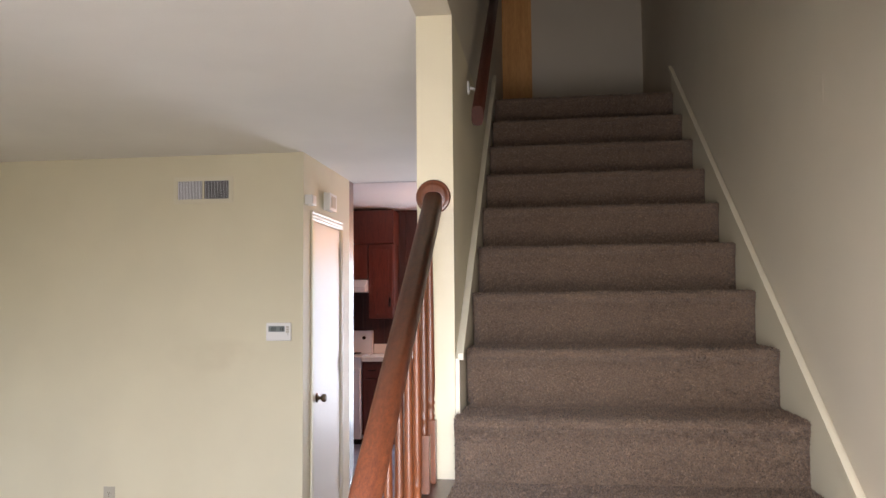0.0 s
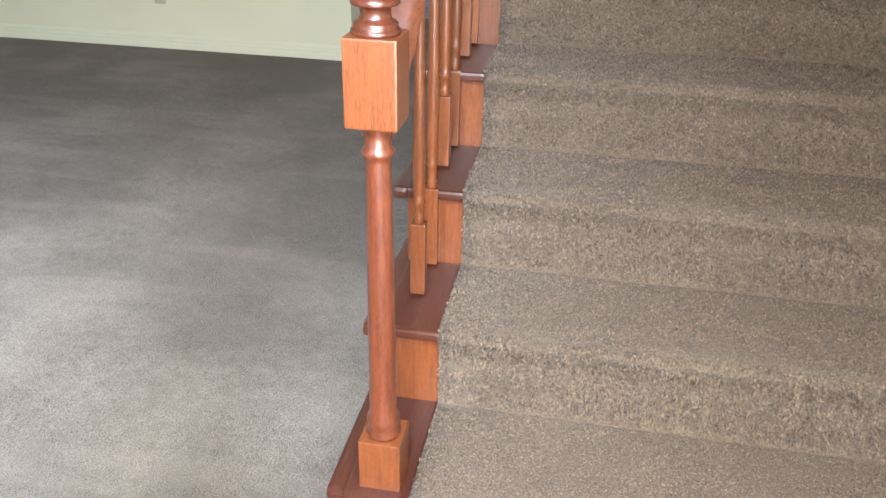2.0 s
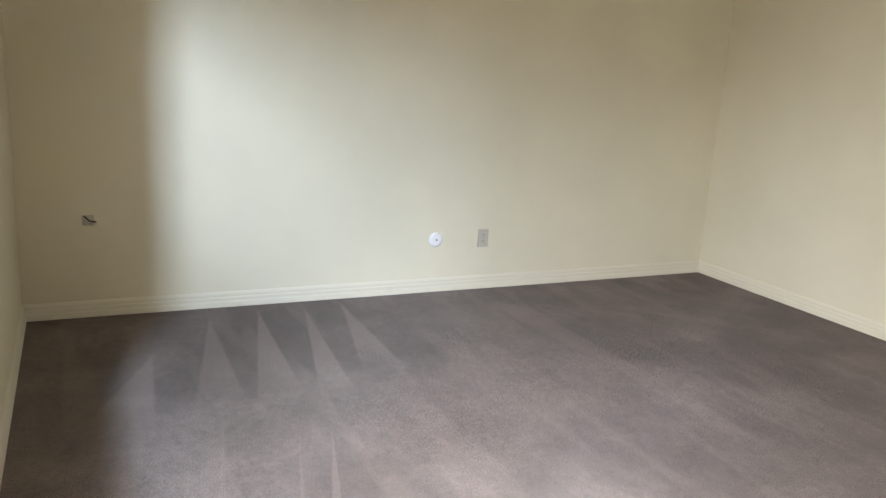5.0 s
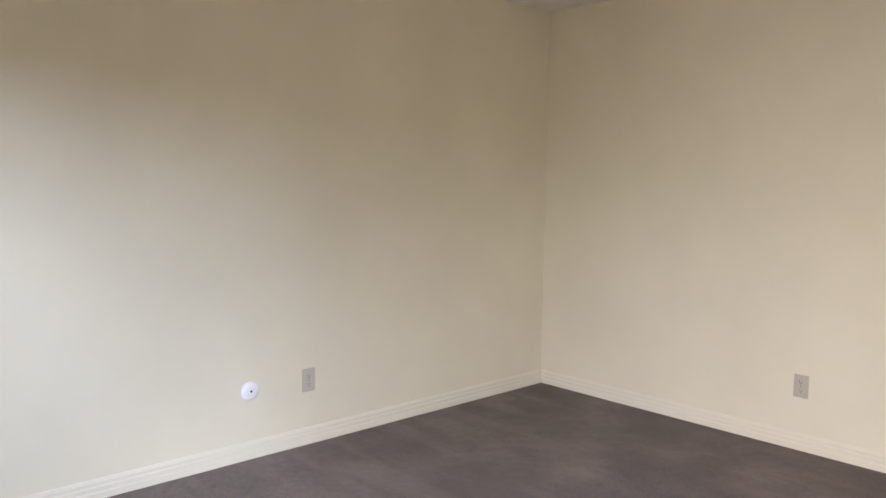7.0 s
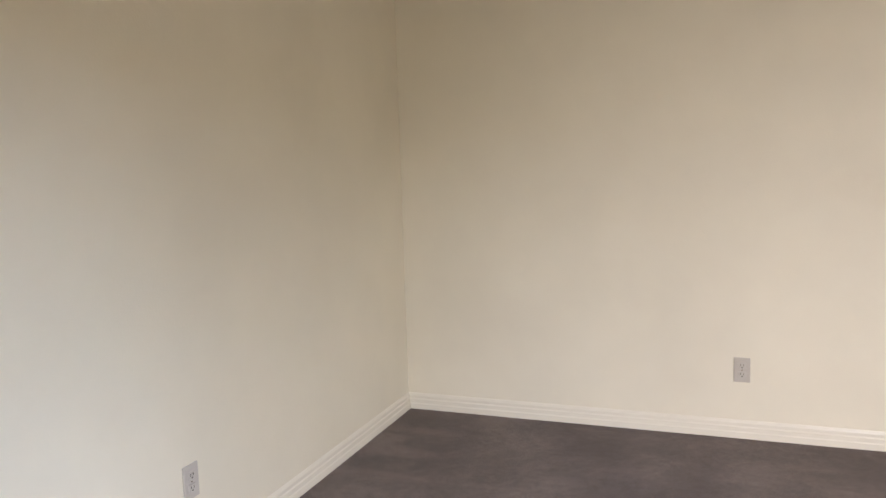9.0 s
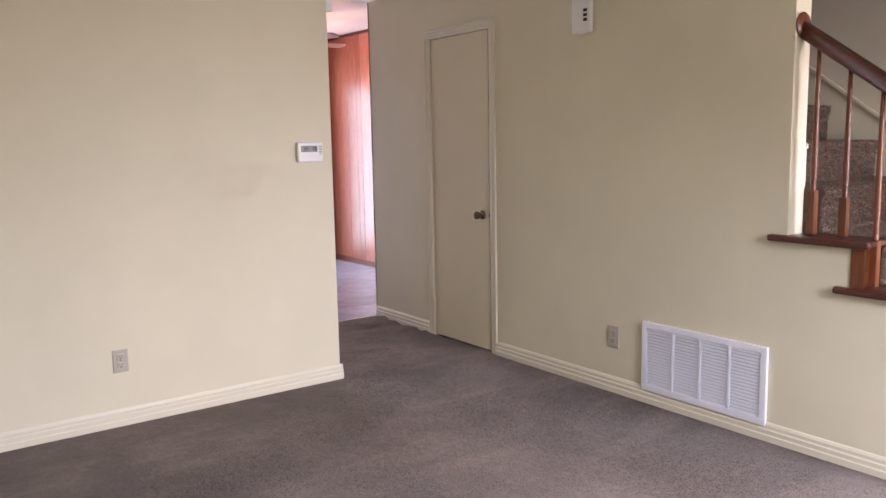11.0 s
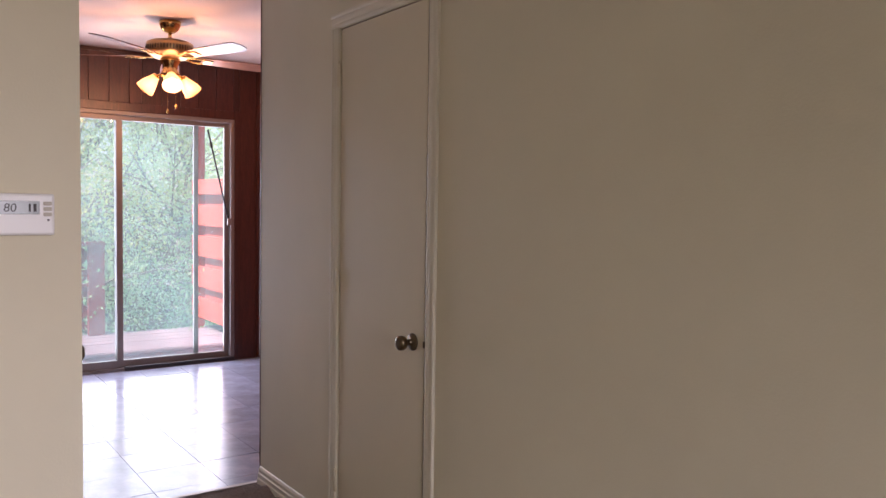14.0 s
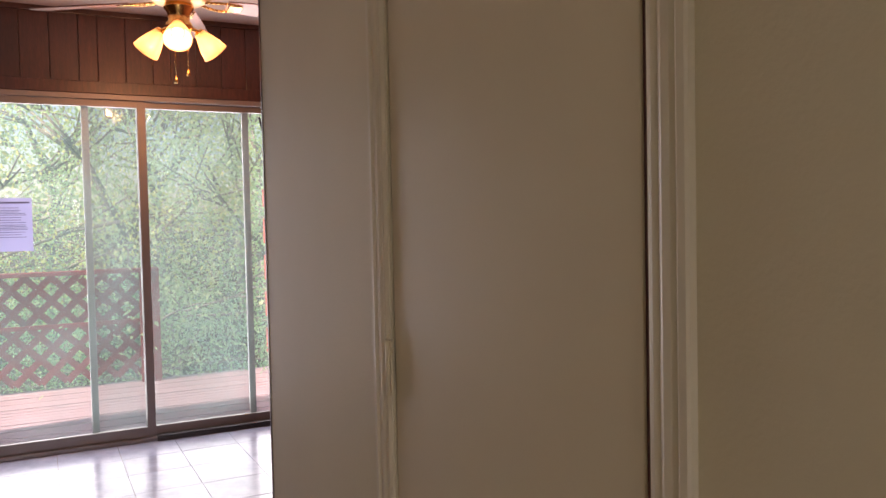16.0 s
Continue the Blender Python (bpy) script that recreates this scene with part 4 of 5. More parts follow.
part("test_button", boxes(((-0.026, -0.962, 1.897), (-0.010, -0.920, 1.906), 0.003)), WHITE_PLASTIC, al)

# door chime and small alarm above the white hall door
ch = thing("door_chime", "white door chime box above the hall door", "chime")
part("case", boxes(((XE, 0.43, 2.085), (XE + 0.045, 0.61, 2.20), 0.006)), WHITE_PLASTIC, ch)
part("grille", boxes(((XE + 0.044, 0.47, 2.105), (XE + 0.048, 0.57, 2.18), 0.001)), IVORY, ch)
sm = thing("motion_sensor", "small white sensor box above the hall door", "sensor")
part("case", boxes(((XE, 0.02, 2.07), (XE + 0.05, 0.11, 2.13), 0.006)), WHITE_PLASTIC, sm)
pt = thing("plaster_patch", "small pale filled patch on the stair wall", "wall patch")
part("filler", boxes(((XR - 0.0007, -2.379, 1.99), (XR + 0.001, -2.370, 2.07), 0.0008)), WALL_STAIR, pt)

# ---------------- dining room shell ----------------
SX0, SX1, SZ0, SZ1 = -0.876, 0.985, 0.02, 2.055
SM = 0.052
bm = boxes(((XK, YB + 0.012, -0.01), (SX0, YB + 0.12, HK)), ((SX1, YB + 0.012, -0.01), (XD + 0.12, YB + 0.12, HK)), ((SX0, YB + 0.012, SZ1), (SX1, YB + 0.12, HK)),
           ((SX0, YB + 0.012, -0.05), (SX1, YB + 0.12, 0.004)))
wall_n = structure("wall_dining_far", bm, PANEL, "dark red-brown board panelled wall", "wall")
wall_e = structure("wall_dining_side", boxes(((XD + 0.012, YE - 0.1, -0.01), (XD + 0.12, YB + 0.012, HK))), PANEL_LIT, "board panelled side wall, door light put into its reddish colour", "wall")


def board(parent, lo, hi, material):
    bm = bmesh.new()
    box(bm, lo, hi, 0.003)
    return part("board", bm, material, parent)


x = XK
rnd = random.Random(4)
while x < XD - 0.01:
    w = rnd.choice((0.10, 0.15, 0.15, 0.2, 0.25))
    e = min(x + w, XD)
    if e > SX0 - 0.092 and x < SX1 + 0.05:
        if x < SX0 - 0.092:
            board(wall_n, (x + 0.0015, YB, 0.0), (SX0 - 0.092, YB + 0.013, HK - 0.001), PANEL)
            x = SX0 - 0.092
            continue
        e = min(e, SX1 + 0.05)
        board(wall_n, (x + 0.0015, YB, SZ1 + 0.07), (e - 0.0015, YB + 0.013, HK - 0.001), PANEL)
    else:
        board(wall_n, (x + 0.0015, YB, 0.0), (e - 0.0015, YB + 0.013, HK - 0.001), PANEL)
    x = e
y = YE
while y < YB - 0.01:
    e = min(y + rnd.choice((0.10, 0.15, 0.2, 0.2, 0.25)), YB)
    board(wall_e, (XD, y + 0.0015, 0.0), (XD + 0.013, e - 0.0015, HK - 0.001), PANEL_LIT)
    y = e
structure("trim", boxes(((XD - 0.012, YE, 0.0), (XD, YB, 0.06), 0.003)), WOOD_ALONG, "narrow wooden baseboard along the panelling", "baseboard")
structure("trim", boxes(((XK, YB - 0.018, HK - 0.03), (XD, YB, HK - 0.0005), 0.003)), PANEL, "dark wooden ceiling trim", "trim")
structure("trim", boxes(((XD - 0.018, YE, HK - 0.03), (XD, YB - 0.018, HK - 0.0005), 0.003)), PANEL, "dark wooden ceiling trim", "trim")
structure("trim", boxes(((-0.002, YE, 0.0), (WT, YE + 0.012, H), 0.002)), WOOD_CAP, "dark wooden corner strip at the end of the hall", "trim")
structure("trim", boxes(((XE - 0.04, YN, 0.0), (XE - 0.0005, YN + 0.012, H), 0.002)), WOOD_CAP, "dark wooden corner strip of the hall wall", "trim")

# tiles
floor_d = structure("floor_dining", boxes(((XK, YE + 0.02, -0.012), (XD + 0.01, YB + 0.05, -0.004))), GROUT, "glossy square vinyl tile floor, blue sky reflection put into its colour", "floor")
T = 0.3175
tiles = {}
x = XD - 0.001
T0 = 0.175
while x > XK + 0.02:
    x0 = max(T0 + T * math.ceil((x - T0) / T - 1.001), XK)
    y = YB
    while y > YE + 0.03:
        y0 = max(y - T, YE + 0.02)
        key = (round(x - x0, 3), round(y - y0, 3))
        if key not in tiles:
            bm = bmesh.new()
            box(bm, (0.0015, 0.0015, -0.006), (key[0] - 0.0015, key[1] - 0.0015, 0.0))
            tiles[key] = finish(bm, "tile", TILE)
        o = new("tile", tiles[key])
        o.parent = floor_d
        o.location = (x0, y0, 0.0)
        o.rotation_euler = (radians(rnd.uniform(-0.12, 0.12)), radians(rnd.uniform(-0.12, 0.12)), 0)
        y = y0
    x = x0
structure("threshold", boxes(((XE, YE + 0.005, 0.0), (0.0, YE + 0.035, 0.006), 0.002)), ALU, "metal strip between carpet and tiles", "threshold")

# ---------------- sliding door ----------------
sd = thing("sliding_door", "aluminium sliding glass door with its screen half open", "sliding door", kind="structure")
F = 0.05
part("casing", boxes(((SX0 - 0.092, YB - 0.014, 0.0), (SX0 - 0.001, YB + 0.013, SZ1 + 0.07), 0.003)), PANEL, sd, "dark wooden casing")
part("casing", boxes(((SX1 + 0.001, YB - 0.014, 0.0), (SX1 + 0.05, YB + 0.013, SZ1 + 0.07), 0.003)), PANEL, sd, "dark wooden casing")
part("casing", boxes(((SX0 - 0.001, YB - 0.014, SZ1 + 0.001), (SX1 + 0.001, YB + 0.013, SZ1 + 0.07), 0.003)), PANEL, sd, "dark wooden casing")
for lo, hi in (((SX0, YB - 0.01, SZ0), (SX0 + 0.03, YB + 0.11, SZ1)), ((SX1 - 0.03, YB - 0.01, SZ0), (SX1, YB + 0.11, SZ1)), ((SX0 + 0.03, YB - 0.01, SZ1 - 0.03), (SX1 - 0.03, YB + 0.11, SZ1))):
    part("frame", boxes((lo, hi, 0.002)), ALU, sd)
part("sill", boxes(((SX0, YB - 0.02, 0.003), (SX1, YB + 0.11, SZ0 + 0.004), 0.002)), ALU, sd)
part("track", boxes(((SM + 0.03, YB - 0.03, 0.0), (SX1, YB + 0.012, SZ0 + 0.012), 0.002)), ALU_DARK, sd, "dark exposed track")


def panel(name, x0, x1, y, wid, glassy):
    p = part(name, boxes(((x0, y, SZ0 + 0.006), (x0 + wid, y + 0.025, SZ1 - 0.032), 0.002), ((x1 - wid, y, SZ0 + 0.006), (x1, y + 0.025, SZ1 - 0.032), 0.002),
                         ((x0 + wid, y, SZ1 - 0.032 - wid * 0.8), (x1 - wid, y + 0.025, SZ1 - 0.032), 0.002), ((x0 + wid, y, SZ0 + 0.006), (x1 - wid, y + 0.025, SZ0 + 0.006 + wid * 1.2), 0.002)), ALU, sd)
    g = part("pane" if glassy else "mesh", boxes(((x0 + wid * 0.5, y + 0.010, SZ0 + 0.03), (x1 - wid * 0.5, y + 0.014, SZ1 - 0.05))), GLASS if glassy else SCREEN, p, "" if glassy else "grey insect mesh")
    g.visible_shadow = False
    return p


pa = panel("glass_panel", SX0 + 0.028, SM + 0.03, YB + 0.012, 0.048, True)
panel("glass_panel", SM - 0.02, SX1 - 0.028, YB + 0.045, 0.042, True)
panel("screen_panel", -0.265, 0.705, YB + 0.078, 0.040, False)
part("pull_handle", boxes(((SX0 + 0.040, YB - 0.022, 0.90), (SX0 + 0.062, YB + 0.013, 1.11), 0.004)), BLACK, pa, "black pull handle")

nt = thing("paper_notice", "printed paper notice taped to the glass door", "notice")
px0, px1, pz0, pz1 = -0.755, -0.535, 1.163, 1.459
part("sheet", boxes(((px0, YB + 0.0075, pz0), (px1, YB + 0.0085, pz1))), PAPER, nt)
bm = bmesh.new()
z = pz1 - 0.025
box(bm, (px0 + 0.012, YB + 0.0066, z - 0.006), (px1 - 0.012, YB + 0.0076, z + 0.004))
z -= 0.03
while z > pz0 + 0.075:
    box(bm, (px0 + 0.025, YB + 0.0066, z - 0.0016), (px1 - rnd.uniform(0.022, 0.07), YB + 0.0076, z + 0.0016))
    z -= rnd.choice((0.0085, 0.0085, 0.014))
part("print_lines", bm, INK, nt)

sb = thing("security_bar", "thin dark security bar hinged on the door jamb", "security bar")
bm = bmesh.new()
tube(bm, (0.752, YB - 0.02, 1.955), (0.930, YB - 0.02, 1.20), 0.007)
tube(bm, (0.776, YB - 0.02, 1.853), (0.7855, YB - 0.02, 1.813), 0.011)
part("rod", bm, ALU_DARK, sb)
part("bracket", boxes(((0.920, YB - 0.03, 1.16), (0.947, YB - 0.010, 1.22), 0.002)), ALU, sb)

swk = thing("light_switch", "white double light switch on the panelling", "switch")
bm = bmesh.new()
box(bm, (-1.157, YB - 0.008, 1.29), (-1.042, YB + 0.001, 1.405), 0.003)
part("cover_plate", bm, WHITE_PLASTIC, swk)
for x in (-1.122, -1.077):
    part("toggle", boxes(((x - 0.005, YB - 0.018, 1.338), (x + 0.005, YB - 0.007, 1.358), 0.001)), WHITE_PLASTIC, swk)

# ---------------- kitchen run ----------------
CX1 = -1.055        # end of the counter
SX_R = -1.52        # right side of the stove
SX_L = -2.28
KY = YB - 0.64      # fronts


def base_cabinet(x0, x1, label):
    c = thing("base_cabinet", label, "cabinet", "kitchen cabinets")
    part("body", boxes(((x0, KY + 0.02, 0.10), (x1, YB - 0.001, 0.865)), ((x0, KY + 0.07, 0.0), (x1, YB - 0.001, 0.10))), CABINET, c)
    mid = (x0 + x1) / 2
    for a, b in ((x0 + 0.01, mid - 0.004), (mid + 0.004, x1 - 0.01)):
        dr = part("drawer", boxes(((a, KY, 0.70), (b, KY + 0.019, 0.85), 0.004)), CABINET, c)
        part("handle", boxes((((a + b) / 2 - 0.04, KY - 0.02, 0.77), ((a + b) / 2 + 0.04, KY - 0.001, 0.78), 0.002)), BLACK, dr)
        do = part("door", boxes(((a, KY, 0.12), (b, KY + 0.019, 0.685), 0.004)), CABINET, c)
        part("handle", boxes(((b - 0.05, KY - 0.02, 0.56), (b - 0.04, KY - 0.001, 0.64), 0.002)), BLACK, do)
    return c


end_cab = base_cabinet(SX_R + 0.004, CX1 - 0.02, "dark red-brown wooden base cabinet beside the stove")
base_cabinet(XK + 0.003, SX_L - 0.004, "dark red-brown wooden base cabinet beyond the stove")
WHITE_TOP = paint("white_laminate", (0.78, 0.75, 0.74), 0.25, 0.0, 0.03, 0.5)
part("edge_strip", boxes(((CX1 - 0.0195, KY - 0.004, 0.0), (CX1 - 0.006, KY + 0.030, 0.864), 0.002)), WHITE_TOP, end_cab, "pale laminate corner strip")
for a, b in ((SX_R + 0.002, CX1), (XK + 0.002, SX_L - 0.002)):
    ct = thing("countertop", "white laminate countertop with low backsplash", "countertop")
    part("top", boxes(((a, KY - 0.02, 0.866), (b, YB - 0.001, 0.912), 0.004)), WHITE_TOP, ct)
    part("backsplash", boxes(((a, YB - 0.022, 0.913), (b, YB - 0.001, 1.02), 0.003)), WHITE_TOP, ct)


def upper_cabinet(x0, x1, z0, z1, doors, label):
    c = thing("wall_cabinet", label, "cabinet", "kitchen cabinets")
    part("body", boxes(((x0, YB - 0.30, z0), (x1, YB - 0.001, z1))), CABINET, c)
    w = (x1 - x0) / doors
    for i in range(doors):
        a, b = x0 + w * i + 0.006, x0 + w * (i + 1) - 0.006
        do = part("door", boxes(((a, YB - 0.32, z0 + 0.01), (b, YB - 0.301, z1 - 0.01), 0.004)), CABINET, c)
        part("field", boxes(((a + 0.045, YB - 0.325, z0 + 0.06), (b - 0.045, YB - 0.319, z1 - 0.06), 0.003)), CABINET, do)
        hx = a + 0.03 if i % 2 else b - 0.03
        part("handle", boxes(((hx - 0.006, YB - 0.345, z0 + 0.14), (hx + 0.006, YB - 0.321, z0 + 0.24), 0.003)), BLACK, do)
    return c


upper_cabinet(SX_R + 0.004, -1.235, 1.30, 2.13, 1, "dark red-brown wooden wall cabinet above the counter")
upper_cabinet(SX_L, SX_R - 0.002, 1.74, 2.13, 2, "dark red-brown wooden wall cabinet above the hood")
upper_cabinet(XK + 0.003, SX_L - 0.004, 1.38, 2.13, 2, "dark red-brown wooden wall cabinet beyond the stove")
structure("soffit", boxes(((XK, YB - 0.335, 2.132), (-1.230, YB - 0.001, HK - 0.031))), CABINET, "dark wooden soffit above the cabinets", "soffit")

hd = thing("range_hood", "white enamelled range hood under the cabinets", "range hood")
bm = bmesh.new()
prism(bm, [(YB - 0.46, 1.60), (YB - 0.46, 1.655), (YB - 0.33, 1.737), (YB - 0.002, 1.737), (YB - 0.002, 1.60)], "x", SX_L + 0.003, SX_R - 0.003)
part("canopy", bm, WHITE_METAL, hd)
part("switch", boxes(((SX_R - 0.16, YB - 0.464, 1.615), (SX_R - 0.13, YB - 0.459, 1.635), 0.001)), BLACK, hd)

so = thing("electric_stove", "white freestanding electric stove with coil burners", "stove")
part("body", boxes(((SX_L + 0.004, KY, 0.06), (SX_R - 0.004, YB - 0.002, 0.90), 0.004)), WHITE_METAL, so)
part("kick", boxes(((SX_L + 0.02, KY + 0.04, 0.0), (SX_R - 0.02, YB - 0.01, 0.06))), BLACK, so)
od = part("oven_door", boxes(((SX_L + 0.012, KY - 0.03, 0.22), (SX_R - 0.012, KY - 0.001, 0.80), 0.006)), WHITE_METAL, so)
part("window", boxes(((SX_L + 0.14, KY - 0.033, 0.40), (SX_R - 0.14, KY - 0.029, 0.64), 0.001)), BLACK, od)
bm = bmesh.new()
tube(bm, (SX_L + 0.06, KY - 0.06, 0.76), (SX_R - 0.06, KY - 0.06, 0.76), 0.010)
for x in (SX_L + 0.08, SX_R - 0.08):
    tube(bm, (x, KY - 0.06, 0.76), (x, KY - 0.028, 0.76), 0.007)
part("handle", bm, BLACK, od)
part("cooktop", boxes(((SX_L + 0.004, KY - 0.012, 0.901), (SX_R - 0.004, YB - 0.06, 0.918), 0.004)), WHITE_METAL, so)
part("backguard", boxes(((SX_L + 0.006, YB - 0.075, 0.905), (SX_R - 0.006, YB - 0.003, 1.17), 0.008)), WHITE_METAL, so)
for i, (x, y, r) in enumerate(((-2.08, 3.84, 0.09), (-1.72, 3.84, 0.075), (-2.08, 4.08, 0.075), (-1.72, 4.08, 0.09))):
    bm = bmesh.new()
    for j in range(4):
        rr = r * (0.3 + 0.7 * j / 3)
        m = Matrix.Translation((x, y, 0.925))
        ring = []
        for a in range(24):
            ring.append([m @ Vector(((rr + 0.005 * math.cos(b * math.pi / 2)) * math.cos(a * math.pi / 12), (rr + 0.005 * math.cos(b * math.pi / 2)) * math.sin(a * math.pi / 12), 0.005 * math.sin(b * math.pi / 2))) for b in range(4)])
        vs = [[bm.verts.new(p) for p in q] for q in ring]
        for a in range(24):
            for b in range(4):
                bm.faces.new((vs[a][b], vs[(a + 1) % 24][b], vs[(a + 1) % 24][(b + 1) % 4], vs[a][(b + 1) % 4]))
    part("burner", bm, BLACK, so, "black coil burner")
for i in range(5):
    bm = bmesh.new()
    x = SX_L + 0.10 + i * 0.14
    lathe(bm, [(0.02, 0.0), (0.019, 0.015), (0.0, 0.016)], seg=16, m=Matrix.Translation((x, YB - 0.075, 1.09)) @ Matrix.Rotation(math.pi / 2, 4, "X"))
    part("dial", bm, BLACK, so)

# ---------------- ceiling fan ----------------
FX, FY, MZ = 0.090, 3.03, 2.303
fan = thing("ceiling_fan", "brass ceiling fan with three lit tulip shades", "ceiling fan", at=(0, 0, 0))
bm = bmesh.new()
lathe(bm, [(0.0, HK), (0.068, HK), (0.070, HK - 0.02), (0.055, HK - 0.055), (0.030, HK - 0.075), (0.0, HK - 0.08)], (FX, FY, 0), 28)
part("canopy", bm, BRASS, fan)
bm = bmesh.new()
lathe(bm, [(0.012, MZ + 0.10), (0.012, HK - 0.075)], (FX, FY, 0), 16)
part("downrod", bm, BRASS, fan)
bm = bmesh.new()
lathe(bm, [(0.0, MZ + 0.115), (0.03, MZ + 0.115), (0.045, MZ + 0.10), (0.120, MZ + 0.095), (0.147, MZ + 0.082), (0.150, MZ + 0.06), (0.150, MZ + 0.025), (0.140, MZ + 0.010), (0.100, MZ - 0.015), (0.0, MZ - 0.02)], (FX, FY, 0), 40)
motor = part("motor_housing", bm, MOTOR_BRASS, fan, "antique brass motor housing")
bm = bmesh.new()
for i in range(48):
    a = 2 * math.pi * i / 48
    box(bm, (-0.0022, -0.001, -0.014), (0.0022, 0.001, 0.014))
    bmesh.ops.transform(bm, verts=bm.verts[-8:], matrix=Matrix.Translation((FX + 0.1505 * math.cos(a), FY + 0.1505 * math.sin(a), MZ + 0.043)) @ Matrix.Rotation(a + math.pi / 2, 4, "Z"))
part("vent_slot", bm, DARK, motor)
bm = bmesh.new()
lathe(bm, [(0.0, MZ - 0.018), (0.062, MZ - 0.018), (0.066, MZ - 0.035), (0.050, MZ - 0.06), (0.046, MZ - 0.09), (0.058, MZ - 0.105), (0.060, MZ - 0.125), (0.040, MZ - 0.145), (0.022, MZ - 0.165), (0.0, MZ - 0.17)], (FX, FY, 0), 32)
part("light_kit", bm, BRASS, fan)


def blade_mesh():
    bm = bmesh.new()
    out = []
    for i in range(9):
        u = i / 8
        out.append((0.215 + 0.44 * u, 0.052 + 0.016 * math.sin(u * math.pi * 0.55)))
    tip = [(0.655 + 0.05 * math.sin(a), 0.068 * math.cos(a)) for a in [math.pi * j / 10 for j in range(1, 10)]]
    outline = out + tip + [(x, -y) for x, y in out[::-1]]
    prism(bm, outline, "z", -0.003, 0.003)
    return finish(bm, "blade", BLADE)


def iron_mesh():
    bm = bmesh.new()
    for s in (-1, 1):
        for j in range(8):
            u0, u1 = j / 8, (j + 1) / 8
            p = lambda u: Vector((0.10 + 0.17 * u, s * (0.012 + 0.028 * math.sin(u * math.pi * 0.8)), -0.006 * math.sin(u * math.pi)))
            tube(bm, p(u0), p(u1), 0.006, 8)
    box(bm, (0.225, -0.030, -0.010), (0.285, 0.030, -0.004), 0.002)
    return finish(bm, "blade_iron", BRASS)


bl, ir = blade_mesh(), iron_mesh()
for i in range(5):
    a = radians(74 + 72 * i)
    for nm, me in (("blade", bl), ("blade_iron", ir)):
        o = new(nm, me)
        o.parent = fan
        o.matrix_basis = Matrix.Translation((FX, FY, MZ - 0.004)) @ Matrix.Rotation(a, 4, "Z") @ Matrix.Rotation(radians(-11), 4, "X")

shade_prof = [(0.020, 0.0), (0.026, 0.006), (0.030, 0.022), (0.042, 0.050), (0.054, 0.085), (0.058, 0.105), (0.062, 0.120), (0.060, 0.120), (0.052, 0.086), (0.040, 0.052), (0.028, 0.024), (0.018, 0.004)]
for i in range(3):
    a = radians(-102 + 120 * i)
    dirv = Vector((math.cos(a), math.sin(a), 0))
    c0 = Vector((FX, FY, MZ - 0.115)) + dirv * 0.05
    c1 = c0 + dirv * 0.045 + Vector((0, 0, -0.012))
    bm = bmesh.new()
    tube(bm, c0, c1, 0.009, 12)
    axis = (dirv * 0.72 + Vector((0, 0, -0.75))).normalized()
    m = Matrix.Translation(c1) @ axis.to_track_quat("Z", "Y").to_matrix().to_4x4()
    lathe(bm, [(0.010, -0.008), (0.022, -0.004), (0.024, 0.012), (0.020, 0.020)], seg=18, m=m)
    arm = part("lamp_arm", bm, BRASS, fan)
    bm = bmesh.new()
    lathe(bm, shade_prof, seg=28, m=m)
    sh = part("shade", bm, FROST, arm, "lit frosted tulip glass shade")
    sh.visible_shadow = False
    bm = bmesh.new()
    lathe(bm, [(0.0, 0.018), (0.012, 0.020), (0.014, 0.035), (0.024, 0.060), (0.022, 0.078), (0.010, 0.090), (0.0, 0.092)], seg=14, m=m)
    bu = part("bulb", bm, BULB, arm)
    bu.visible_shadow = False
    lp = lamp("fan_lamp", "POINT", 7, (1.0, 0.54, 0.27), Matrix.Translation(c1 + axis * 0.10))
    lp.data.shadow_soft_size = 0.03
for dx, dy, zl in ((-0.025, -0.03, 1.955), (0.03, -0.025, 1.99)):
    ch = part("pull_chain", bmesh.new(), BRASS, fan)
    bm = bmesh.new()
    tube(bm, (FX + dx, FY + dy, zl), (FX + dx, FY + dy, MZ - 0.10), 0.0016, 6)
    lathe(bm, [(0.0, 0.0), (0.007, 0.004), (0.008, 0.014), (0.003, 0.032), (0.0, 0.034)], (FX + dx, FY + dy, zl - 0.03), 12)
    bm.to_mesh(ch.data)
    bm.free()

# ---------------- outdoors ----------------
tagged(part("ground", grid_sheet(-400, 400, -400, 400, 20, -0.75, 0.0), GRASS), "ground covered with leaf litter and low growth", "ground", kind="structure")
structure("porch_slab", boxes(((-3.0, YF - 2.2, -0.75), (3.0, YF - 0.141, -0.03))), CONCRETE, "grey concrete front porch slab", "porch")
structure("house_wall", boxes(((XD + 0.13, YB + 0.13, -0.75), (4.5, YB + 0.25, 5.2)), ((-6.0, YB + 0.13, -0.75), (XK - 0.15, YB + 0.25, 5.2)),
                              ((-6.0, YB + 0.13, HK + 0.1), (4.5, YB + 0.25, 5.2))), BRICKRED, "plain outside wall of the house", "wall")

